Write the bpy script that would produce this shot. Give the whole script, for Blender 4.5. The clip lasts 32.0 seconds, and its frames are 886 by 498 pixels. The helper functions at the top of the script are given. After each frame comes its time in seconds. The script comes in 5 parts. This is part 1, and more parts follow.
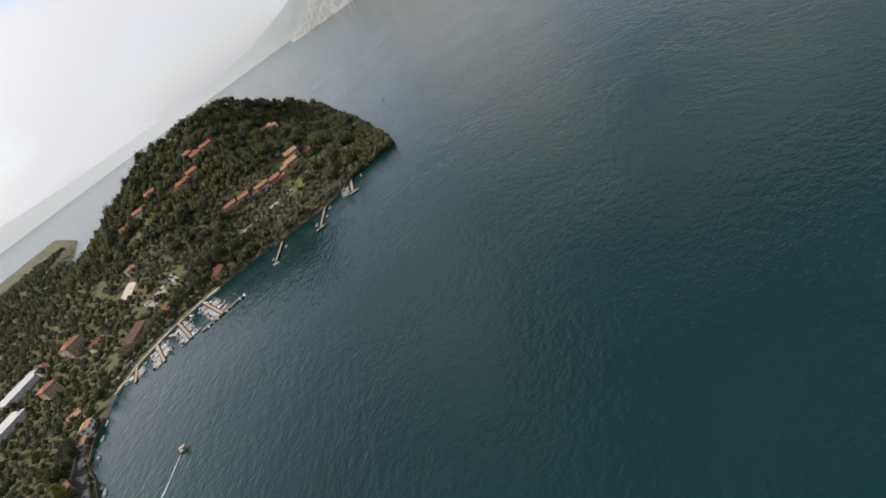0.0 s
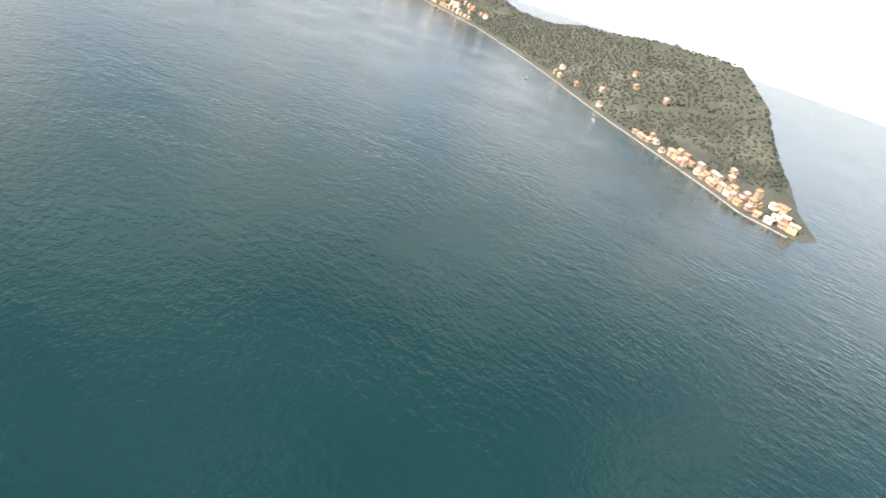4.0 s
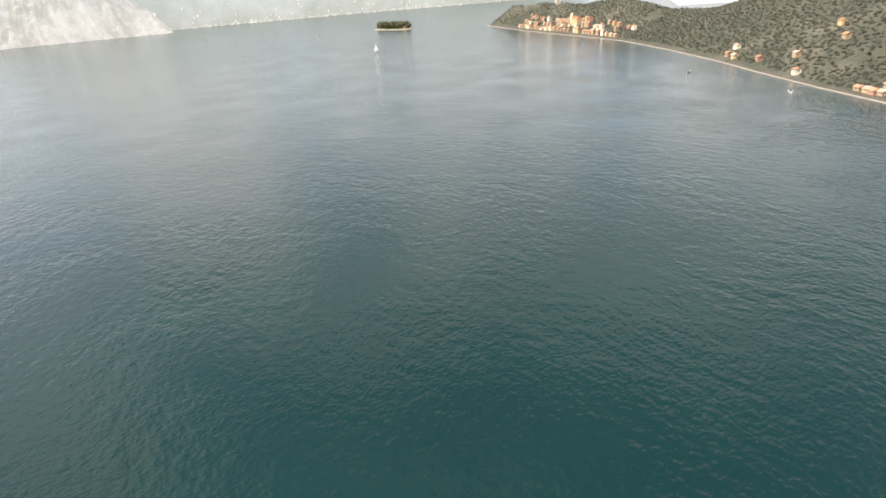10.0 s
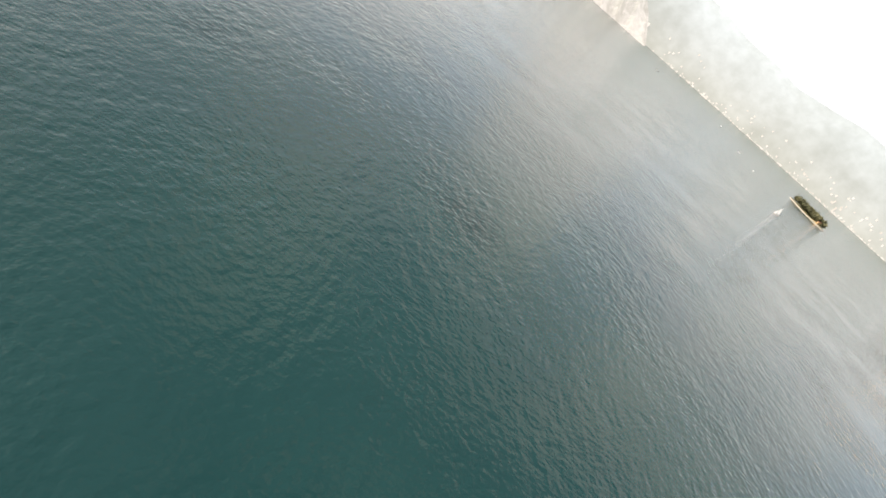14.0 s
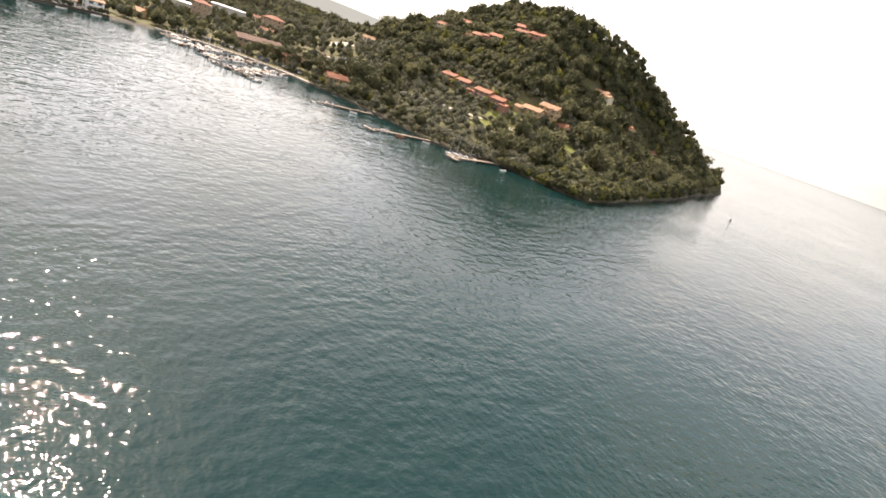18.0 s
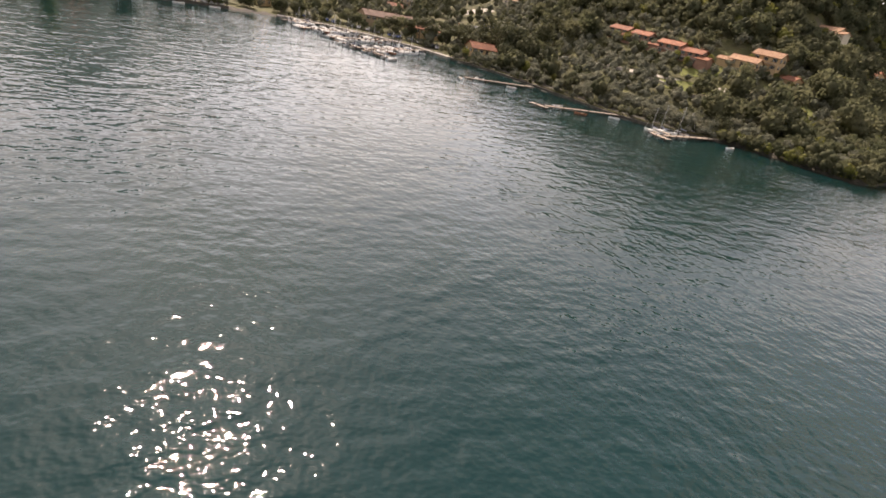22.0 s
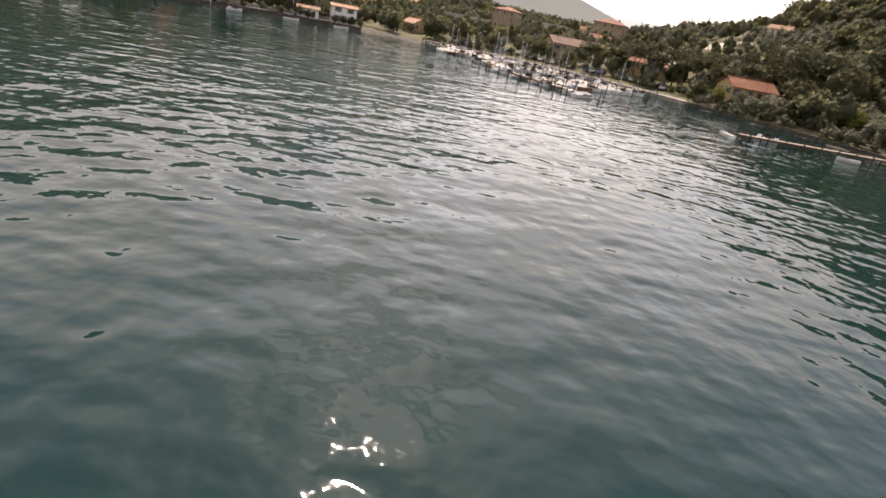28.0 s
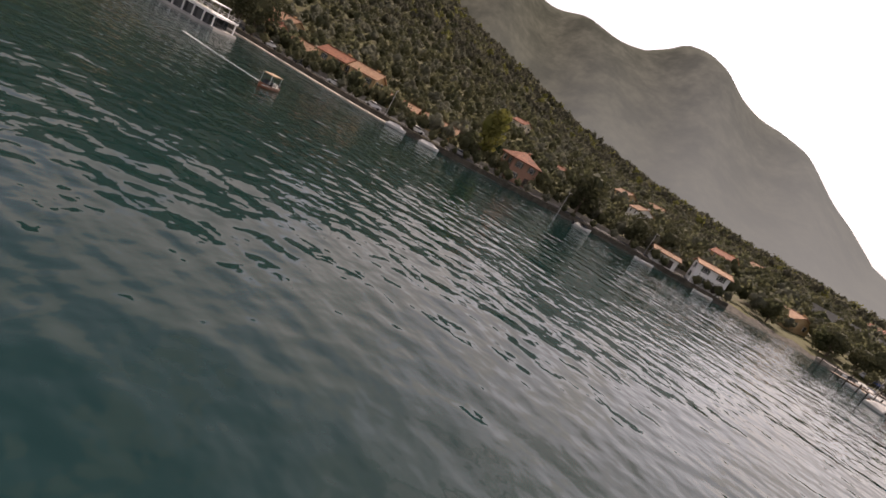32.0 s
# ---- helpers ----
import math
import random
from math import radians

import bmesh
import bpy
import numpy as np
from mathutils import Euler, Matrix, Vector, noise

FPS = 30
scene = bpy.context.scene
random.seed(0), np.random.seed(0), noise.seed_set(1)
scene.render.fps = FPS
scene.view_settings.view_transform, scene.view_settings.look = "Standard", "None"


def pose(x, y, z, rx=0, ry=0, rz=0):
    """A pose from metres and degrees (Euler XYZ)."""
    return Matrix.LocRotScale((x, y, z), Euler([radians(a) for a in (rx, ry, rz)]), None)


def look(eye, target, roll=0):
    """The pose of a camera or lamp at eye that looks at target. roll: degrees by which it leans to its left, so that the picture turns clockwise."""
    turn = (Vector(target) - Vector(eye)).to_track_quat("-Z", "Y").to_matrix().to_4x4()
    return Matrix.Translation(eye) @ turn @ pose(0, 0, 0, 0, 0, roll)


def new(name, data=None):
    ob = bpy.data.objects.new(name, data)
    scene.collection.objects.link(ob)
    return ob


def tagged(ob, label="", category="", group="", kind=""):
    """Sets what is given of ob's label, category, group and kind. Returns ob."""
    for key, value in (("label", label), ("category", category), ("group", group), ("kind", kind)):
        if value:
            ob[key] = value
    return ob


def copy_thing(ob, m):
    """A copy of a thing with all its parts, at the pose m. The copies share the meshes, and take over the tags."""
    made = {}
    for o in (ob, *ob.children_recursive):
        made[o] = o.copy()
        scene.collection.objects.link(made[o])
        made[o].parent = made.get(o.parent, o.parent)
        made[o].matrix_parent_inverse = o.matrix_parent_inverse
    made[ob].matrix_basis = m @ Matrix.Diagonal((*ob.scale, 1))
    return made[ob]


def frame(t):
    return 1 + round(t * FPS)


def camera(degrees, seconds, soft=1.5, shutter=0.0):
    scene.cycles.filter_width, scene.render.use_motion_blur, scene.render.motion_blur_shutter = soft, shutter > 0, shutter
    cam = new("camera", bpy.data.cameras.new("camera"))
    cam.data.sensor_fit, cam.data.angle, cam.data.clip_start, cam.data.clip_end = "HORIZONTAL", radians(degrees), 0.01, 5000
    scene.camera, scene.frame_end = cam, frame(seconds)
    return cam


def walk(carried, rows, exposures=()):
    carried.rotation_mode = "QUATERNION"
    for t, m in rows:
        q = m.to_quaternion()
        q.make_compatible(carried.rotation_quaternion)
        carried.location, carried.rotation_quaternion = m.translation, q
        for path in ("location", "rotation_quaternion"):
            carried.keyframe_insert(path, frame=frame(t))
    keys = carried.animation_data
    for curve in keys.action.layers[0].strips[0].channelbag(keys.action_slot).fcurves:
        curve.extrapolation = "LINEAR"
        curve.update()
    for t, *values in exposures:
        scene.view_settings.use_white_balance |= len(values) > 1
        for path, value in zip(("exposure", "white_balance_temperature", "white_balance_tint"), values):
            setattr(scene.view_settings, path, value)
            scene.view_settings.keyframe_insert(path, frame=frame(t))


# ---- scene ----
# Flight rows: seconds, x, y, z, heading, pitch, bank.
PATH = [
    (0, -222.1, -81.4, 116.5, -42.36, -26.80, -35.82),
    (0.5, -215.3, -81.8, 115.1, -49.99, -26.64, -38.43),
    (1, -208.4, -82.3, 113.7, -57.42, -26.13, -44.19),
    (1.5, -201.4, -82.9, 112.3, -64.98, -25.86, -44.84),
    (2, -194.4, -83.7, 110.9, -72.98, -28.00, -47.76),
    (2.5, -187.4, -84.9, 109.4, -87.93, -31.52, -24.58),
    (3, -180.7, -86.6, 108.0, -103.50, -35.36, -3.35),
    (3.5, -174.6, -88.9, 106.4, -104.76, -31.09, 4.43),
    (4, -169.2, -92.0, 104.8, -105.78, -28.49, 17.42),
    (4.5, -164.6, -95.9, 103.0, -101.09, -26.02, 22.85),
    (6.5, -152.0, -115.9, 95.4, -82.02, -20.81, 9.37),
    (7, -149.0, -120.6, 93.4, -78.87, -20.83, 9.44),
    (7.5, -145.7, -124.6, 91.4, -76.94, -20.31, 8.74),
    (8, -141.9, -127.9, 89.4, -76.71, -20.49, 3.97),
    (8.5, -137.5, -130.3, 87.4, -77.52, -21.27, 0.74),
    (9, -132.3, -131.9, 85.3, -78.59, -22.44, -0.35),
    (9.5, -126.4, -132.6, 83.3, -81.00, -23.64, -3.41),
    (10, -119.6, -132.4, 81.3, -81.47, -24.93, -4.86),
    (10.5, -112.0, -131.1, 79.2, -82.71, -26.11, 1.26),
    (11, -103.6, -128.9, 77.1, -85.02, -26.42, 12.71),
    (11.5, -94.4, -125.5, 75.0, -85.04, -26.54, 22.69),
    (12, -84.5, -121.1, 72.8, -81.65, -26.80, 30.81),
    (12.5, -74.2, -115.7, 70.5, -77.39, -27.21, 35.65),
    (13, -63.6, -109.4, 68.2, -70.73, -27.23, 39.91),
    (15.5, -14.7, -68.4, 56.0, -36.27, -28.26, 35.76),
    (16, -7.2, -59.0, 53.5, -28.74, -26.35, 33.37),
    (16.5, -1.0, -49.5, 51.0, -21.55, -25.62, 28.12),
    (17, 4.0, -39.8, 48.5, -14.56, -23.64, 24.83),
    (17.5, 8.1, -30.1, 46.0, -9.23, -21.29, 21.12),
    (18, 7.5, -19.9, 43.9, -5.06, -19.27, 19.47),
    (18.5, 4.5, -9.6, 42.1, -2.39, -17.73, 18.32),
    (19, 0.9, 0.1, 40.4, 0.12, -17.08, 16.27),
    (19.5, -2.2, 8.8, 38.8, 2.55, -17.08, 16.01),
    (20, -4.5, 16.3, 37.0, 3.72, -18.22, 17.80),
    (20.5, -6.5, 22.6, 35.0, 5.73, -20.08, 19.94),
    (21, -8.7, 28.1, 32.9, 8.81, -23.50, 15.74),
    (21.5, -11.4, 33.7, 30.7, 8.49, -24.36, 13.93),
    (22, -14.6, 39.7, 28.6, 8.01, -24.83, 12.36),
    (22.5, -18.0, 46.1, 26.5, 8.88, -25.31, 10.86),
    (23, -21.3, 52.8, 24.4, 8.99, -24.57, 10.89),
    (23.5, -24.2, 60.0, 22.4, 9.83, -24.35, 10.46),
    (24, -26.6, 68.1, 20.4, 10.26, -23.31, 8.70),
    (24.5, -28.6, 77.4, 18.3, 9.83, -22.28, 9.68),
    (26.5, -34.0, 119.5, 11.4, 16.61, -22.19, 28.70),
    (27, -37.0, 127.7, 10.5, 21.98, -22.56, 25.47),
    (27.5, -39.3, 134.9, 10.1, 25.81, -22.29, 19.53),
    (28, -42.9, 141.7, 10.5, 28.92, -22.80, 11.22),
    (28.5, -46.5, 147.7, 11.2, 34.43, -21.47, 6.37),
    (29, -50.8, 153.4, 11.8, 35.06, -19.30, 7.88),
    (29.5, -57.0, 158.8, 12.2, 37.13, -16.20, 14.69),
    (30, -65.7, 163.1, 12.5, 40.14, -14.68, 18.66),
    (30.5, -75.6, 165.9, 12.7, 44.82, -10.03, 22.54),
    (31, -84.7, 166.8, 12.2, 48.94, -10.40, 25.08),
    (31.5, -92.3, 166.7, 11.5, 52.61, -11.87, 24.62),
    (32, -98.7, 166.1, 10.7, 57.66, -13.32, 29.18),
]
cam = camera(78.0, 32.0, soft=1.7)
walk(cam, [(t, pose(x, y, z, 90 + p, 0, h) @ pose(0, 0, 0, 0, 0, b)) for t, x, y, z, h, p, b in PATH],
     exposures=[(0, 0.6, 6500, 14.5), (2, 1.05, 6500, 13), (3, 1.6, 6450, 16), (4, 1.8, 6450, 14), (7, 1.45, 6700, 13), (9, 1.42, 6800, 14), (11, 1.55, 6950, 15), (13, 1.57, 7100, 16), (16, 1.75, 7500, 18), (19, 1.6, 7500, 20), (21, 1.3, 7500, 22), (24, 1.15, 7500, 24), (28, 1.2, 7500, 23), (30, 1.18, 7500, 23), (31, 1.0, 7500, 25.5), (32, 0.6, 7500, 27)])

# ---- sky and sun ----
SUN_AZ, SUN_EL = radians(-34.0), radians(46.0)      # clockwise from +y
world = bpy.data.worlds.new("sky")
scene.world = world
world.use_nodes = True
wn, wl = world.node_tree.nodes, world.node_tree.links
wn.clear()
w_out = wn.new("ShaderNodeOutputWorld")
w_bg = wn.new("ShaderNodeBackground")
w_sky = wn.new("ShaderNodeTexSky")
w_sky.sky_type = "NISHITA"
w_sky.sun_disc = False
w_sky.sun_elevation, w_sky.sun_rotation = SUN_EL, SUN_AZ
w_sky.dust_density, w_sky.air_density, w_sky.ozone_density = 1.0, 1.0, 1.2
w_bg.inputs["Strength"].default_value = 0.1
w_co = wn.new("ShaderNodeTexCoord")
w_map = wn.new("ShaderNodeMapping")
w_map.inputs["Scale"].default_value = (2.6, 2.6, 4.2)
w_noise = wn.new("ShaderNodeTexNoise")
w_noise.inputs["Scale"].default_value = 1.6
w_noise.inputs["Detail"].default_value = 7.0
w_noise.inputs["Roughness"].default_value = 0.55
w_ramp = wn.new("ShaderNodeValToRGB")
w_ramp.color_ramp.elements[0].position, w_ramp.color_ramp.elements[0].color = 0.46, (0, 0, 0, 1)
w_ramp.color_ramp.elements[1].position, w_ramp.color_ramp.elements[1].color = 0.56, (0.9, 0.9, 0.9, 1)
w_mix = wn.new("ShaderNodeMixRGB")
w_mix.inputs["Color2"].default_value = (5.4, 5.4, 5.3, 1)
wl.new(w_co.outputs["Generated"], w_map.inputs["Vector"])
wl.new(w_map.outputs["Vector"], w_noise.inputs["Vector"])
w_sep = wn.new("ShaderNodeSeparateXYZ")
wl.new(w_co.outputs["Generated"], w_sep.inputs["Vector"])
w_thin = wn.new("ShaderNodeMapRange")               # the clouds stand low round the lake, the sky overhead is clearer
w_thin.inputs["From Min"].default_value, w_thin.inputs["From Max"].default_value = 0.2, 0.75
w_thin.inputs["To Min"].default_value, w_thin.inputs["To Max"].default_value = -0.02, 0.065
w_less = wn.new("ShaderNodeMath")
w_less.operation = "SUBTRACT"
wl.new(w_sep.outputs["Z"], w_thin.inputs["Value"])
wl.new(w_noise.outputs["Fac"], w_less.inputs[0])
wl.new(w_thin.outputs["Result"], w_less.inputs[1])
wl.new(w_less.outputs[0], w_ramp.inputs["Fac"])
wl.new(w_ramp.outputs["Color"], w_mix.inputs["Fac"])
w_hsv = wn.new("ShaderNodeHueSaturation")          # a milky summer sky
w_hsv.inputs["Saturation"].default_value = 0.62
wl.new(w_sky.outputs["Color"], w_hsv.inputs["Color"])
wl.new(w_hsv.outputs["Color"], w_mix.inputs["Color1"])
w_hz = wn.new("ShaderNodeMapRange")                 # summer haze towards the horizon
w_hz.inputs["From Min"].default_value, w_hz.inputs["From Max"].default_value = 0.0, 0.32
w_hz.inputs["To Min"].default_value, w_hz.inputs["To Max"].default_value = 0.7, 0.08
w_haze = wn.new("ShaderNodeMixRGB")
w_haze.inputs["Color2"].default_value = (4.0, 4.25, 4.5, 1)
wl.new(w_sep.outputs["Z"], w_hz.inputs["Value"])
wl.new(w_hz.outputs["Result"], w_haze.inputs["Fac"])
wl.new(w_mix.outputs["Color"], w_haze.inputs["Color1"])
w_dot = wn.new("ShaderNodeVectorMath")              # hazy aureole round the sun
w_dot.operation = "DOT_PRODUCT"
w_dot.inputs[1].default_value = (math.sin(SUN_AZ) * math.cos(SUN_EL), math.cos(SUN_AZ) * math.cos(SUN_EL), math.sin(SUN_EL))
w_max = wn.new("ShaderNodeMath")
w_max.operation = "MAXIMUM"
w_max.inputs[1].default_value = 0.0
w_pow = wn.new("ShaderNodeMath")
w_pow.operation = "POWER"
w_pow.inputs[1].default_value = 3.0
w_glow = wn.new("ShaderNodeMixRGB")
w_glow.blend_type = "ADD"
w_glow.inputs["Color2"].default_value = (7.5, 7.4, 7.2, 1)
wl.new(w_co.outputs["Generated"], w_dot.inputs[0])
wl.new(w_dot.outputs["Value"], w_max.inputs[0])
wl.new(w_max.outputs[0], w_pow.inputs[0])
w_low = wn.new("ShaderNodeMapRange")                # the glow lies in the haze, strongest low down
w_low.inputs["From Min"].default_value, w_low.inputs["From Max"].default_value = 0.15, 0.68
w_low.inputs["To Min"].default_value, w_low.inputs["To Max"].default_value = 1.0, 0.08
w_veil = wn.new("ShaderNodeMath")
w_veil.operation = "MULTIPLY"
wl.new(w_sep.outputs["Z"], w_low.inputs["Value"])
wl.new(w_pow.outputs[0], w_veil.inputs[0])
wl.new(w_low.outputs["Result"], w_veil.inputs[1])
wl.new(w_veil.outputs[0], w_glow.inputs["Fac"])
wl.new(w_haze.outputs["Color"], w_glow.inputs["Color1"])
wl.new(w_glow.outputs["Color"], w_bg.inputs["Color"])
wl.new(w_bg.outputs["Background"], w_out.inputs["Surface"])

sun_data = bpy.data.lights.new("sun", "SUN")
sun_data.energy, sun_data.angle, sun_data.color = 3.3, radians(0.8), (1.0, 0.94, 0.85)
sun = new("sun", sun_data)
sun_from = Vector((math.sin(SUN_AZ) * math.cos(SUN_EL), math.cos(SUN_AZ) * math.cos(SUN_EL), math.sin(SUN_EL)))
sun.matrix_world = look(sun_from * 400, (0, 0, 0))


# ---- materials ----
def material(name, color, rough=0.8, metal=0.0, color2=None, scale=0.4, scale2=6.0, bump=0.0, bump_scale=3.0, island=0.0, per_object=0.0,
             color3=None, detail=5.0, spec=0.3):
    m = bpy.data.materials.new(name)
    m.use_nodes = True
    n, l = m.node_tree.nodes, m.node_tree.links
    b = n["Principled BSDF"]
    b.inputs["Roughness"].default_value, b.inputs["Metallic"].default_value = rough, metal
    b.inputs["Specular IOR Level"].default_value = spec
    b.inputs["Base Color"].default_value = (*color, 1)
    co = n.new("ShaderNodeTexCoord")
    geo = n.new("ShaderNodeNewGeometry")
    out = None
    if color2:
        t = n.new("ShaderNodeTexNoise")
        t.inputs["Scale"].default_value, t.inputs["Detail"].default_value = scale, detail
        l.new(geo.outputs["Position"], t.inputs["Vector"])
        r = n.new("ShaderNodeValToRGB")
        r.color_ramp.elements[0].position, r.color_ramp.elements[0].color = 0.35, (*color, 1)
        r.color_ramp.elements[1].position, r.color_ramp.elements[1].color = 0.65, (*color2, 1)
        l.new(t.outputs["Fac"], r.inputs["Fac"])
        out = r.outputs["Color"]
        if color3:
            t3 = n.new("ShaderNodeTexNoise")
            t3.inputs["Scale"].default_value, t3.inputs["Detail"].default_value = scale2, 4.0
            l.new(geo.outputs["Position"], t3.inputs["Vector"])
            r3 = n.new("ShaderNodeValToRGB")
            r3.color_ramp.elements[0].position, r3.color_ramp.elements[1].position = 0.52, 0.7
            l.new(t3.outputs["Fac"], r3.inputs["Fac"])
            mx = n.new("ShaderNodeMixRGB")
            mx.inputs["Color2"].default_value = (*color3, 1)
            l.new(r3.outputs["Color"], mx.inputs["Fac"])
            l.new(out, mx.inputs["Color1"])
            out = mx.outputs["Color"]
    if island or per_object:
        hsv = n.new("ShaderNodeHueSaturation")
        mr = n.new("ShaderNodeMapRange")
        amount = island or per_object
        mr.inputs["To Min"].default_value, mr.inputs["To Max"].default_value = 1 - amount, 1 + amount
        if island:
            l.new(geo.outputs["Random Per Island"], mr.inputs["Value"])
        else:
            info = n.new("ShaderNodeObjectInfo")
            l.new(info.outputs["Random"], mr.inputs["Value"])
        l.new(mr.outputs["Result"], hsv.inputs["Value"])
        if out:
            l.new(out, hsv.inputs["Color"])
        else:
            hsv.inputs["Color"].default_value = (*color, 1)
        out = hsv.outputs["Color"]
    if out:
        l.new(out, b.inputs["Base Color"])
    if bump:
        t2 = n.new("ShaderNodeTexNoise")
        t2.inputs["Scale"].default_value, t2.inputs["Detail"].default_value = bump_scale, 4.0
        l.new(geo.outputs["Position"], t2.inputs["Vector"])
        bp = n.new("ShaderNodeBump")
        bp.inputs["Strength"].default_value, bp.inputs["Distance"].default_value = 1.0, bump
        l.new(t2.outputs["Fac"], bp.inputs["Height"])
        l.new(bp.outputs["Normal"], b.inputs["Normal"])
    return m


def leaf_material(name, color, color2, scale, spread_by=0.22, through_share=0.4):
    """Leaves that glow when lit from behind; each clump differs a little."""
    m = material(name, color, 0.75, color2=color2, scale=scale, island=spread_by, spec=0.15)
    n, l = m.node_tree.nodes, m.node_tree.links
    b = n["Principled BSDF"]
    tr = n.new("ShaderNodeBsdfTranslucent")
    l.new(b.inputs["Base Color"].links[0].from_socket, tr.inputs["Color"])
    mix = n.new("ShaderNodeMixShader")
    mix.inputs[0].default_value = through_share
    l.new(b.outputs[0], mix.inputs[1])
    l.new(tr.outputs[0], mix.inputs[2])
    l.new(mix.outputs[0], n["Material Output"].inputs["Surface"])
    return m


def water_material():
    m = bpy.data.materials.new("lake_water")
    m.use_nodes = True
    n, l = m.node_tree.nodes, m.node_tree.links
    b = n["Principled BSDF"]
    b.inputs["Roughness"].default_value = 0.03
    b.inputs["IOR"].default_value = 1.33
    geo = n.new("ShaderNodeNewGeometry")
    big = n.new("ShaderNodeTexNoise")
    big.inputs["Scale"].default_value, big.inputs["Detail"].default_value = 0.012, 3.0
    l.new(geo.outputs["Position"], big.inputs["Vector"])
    r = n.new("ShaderNodeValToRGB")
    r.color_ramp.elements[0].position, r.color_ramp.elements[0].color = 0.35, (0.0016, 0.0185, 0.0185, 1)
    r.color_ramp.elements[1].position, r.color_ramp.elements[1].color = 0.65, (0.003, 0.0225, 0.0218, 1)
    l.new(big.outputs["Fac"], r.inputs["Fac"])
    l.new(r.outputs["Color"], b.inputs["Base Color"])
    heights = []
    off = n.new("ShaderNodeVectorMath")         # the bay by the harbour lies sheltered
    off.operation = "DISTANCE"
    off.inputs[1].default_value = (-105, 190, 0)
    l.new(geo.outputs["Position"], off.inputs[0])
    shelter = n.new("ShaderNodeMapRange")
    shelter.interpolation_type = "SMOOTHSTEP"
    shelter.inputs["From Min"].default_value, shelter.inputs["From Max"].default_value = 50, 150
    shelter.inputs["To Min"].default_value, shelter.inputs["To Max"].default_value = 0.32, 1.0
    l.new(off.outputs["Value"], shelter.inputs["Value"])
    lee = n.new("ShaderNodeMapRange")
    lee.interpolation_type = "SMOOTHSTEP"
    lee.inputs["From Min"].default_value, lee.inputs["From Max"].default_value = 50, 150
    lee.inputs["To Min"].default_value, lee.inputs["To Max"].default_value = 0.55, 1.0
    l.new(off.outputs["Value"], lee.inputs["Value"])
    rough = n.new("ShaderNodeMapRange")         # out on the open lake the ripples are finer than the eye can tell
    rough.inputs["From Min"].default_value, rough.inputs["From Max"].default_value = 250, 1100
    rough.inputs["To Min"].default_value, rough.inputs["To Max"].default_value = 0.03, 0.14
    l.new(off.outputs["Value"], rough.inputs["Value"])
    l.new(rough.outputs["Result"], b.inputs["Roughness"])
    for scale, stretch, turn, amount in ((0.08, 0.6, 0.9, 0.3), (0.26, 0.65, 0.8, 0.28), (0.5, 0.75, 0.5, 0.21), (1.05, 0.75, 2.3, 0.115), (2.4, 0.9, 0.3, 0.048)):
        mp = n.new("ShaderNodeMapping")
        mp.vector_type = "TEXTURE"
        mp.inputs["Rotation"].default_value = (0, 0, turn)
        mp.inputs["Scale"].default_value = (1 / stretch, 1.0, 1.0)
        t = n.new("ShaderNodeTexNoise")
        t.inputs["Scale"].default_value, t.inputs["Detail"].default_value, t.inputs["Roughness"].default_value = scale, 1.0 if scale < 1 else 0.4, 0.45
        l.new(geo.outputs["Position"], mp.inputs["Vector"])
        l.new(mp.outputs["Vector"], t.inputs["Vector"])
        mu = n.new("ShaderNodeMath")
        mu.operation = "MULTIPLY"
        mu.inputs[1].default_value = amount
        l.new(t.outputs["Fac"], mu.inputs[0])
        if scale > 1:
            sm = n.new("ShaderNodeMath")
            sm.operation = "MULTIPLY"
            l.new(mu.outputs[0], sm.inputs[0])
            l.new((shelter if scale > 2 else lee).outputs["Result"], sm.inputs[1])
            mu = sm
        heights.append(mu)
    add = heights[0]
    for h in heights[1:]:
        a = n.new("ShaderNodeMath")
        a.operation = "ADD"
        l.new(add.outputs[0], a.inputs[0])
        l.new(h.outputs[0], a.inputs[1])
        add = a
    calm = n.new("ShaderNodeTexNoise")          # cat's paws: rougher and calmer patches
    calm.inputs["Scale"].default_value, calm.inputs["Detail"].default_value = 0.02, 3.0
    l.new(geo.outputs["Position"], calm.inputs["Vector"])
    cr = n.new("ShaderNodeMapRange")
    cr.inputs["From Min"].default_value, cr.inputs["From Max"].default_value = 0.35, 0.65
    cr.inputs["To Min"].default_value, cr.inputs["To Max"].default_value = 0.5, 1.15
    l.new(calm.outputs["Fac"], cr.inputs["Value"])
    bp = n.new("ShaderNodeBump")
    bp.inputs["Distance"].default_value = 1.0
    l.new(cr.outputs["Result"], bp.inputs["Strength"])
    l.new(add.outputs[0], bp.inputs["Height"])
    l.new(bp.outputs["Normal"], b.inputs["Normal"])
    return m


WATER = water_material()
EARTH = material("grass_and_soil", (0.062, 0.062, 0.024), 0.95, color2=(0.105, 0.1, 0.036), scale=0.06, color3=(0.1, 0.085, 0.05), scale2=0.11, bump=0.5, bump_scale=0.5)
SLOPE = material("wooded_slope", (0.06, 0.064, 0.034), 0.95, color2=(0.11, 0.106, 0.056), scale=0.08, color3=(0.15, 0.14, 0.08), scale2=0.03, bump=4.0, bump_scale=0.12)
# Island ground, greyed like its leaves: distance haze in the base colour.
ISLE_SLOPE = material("haze_greyed_scrub_slope", (0.046, 0.05, 0.036), 0.95, color2=(0.066, 0.068, 0.049), scale=0.06, color3=(0.105, 0.1, 0.073), scale2=0.018, bump=3.0, bump_scale=0.15)
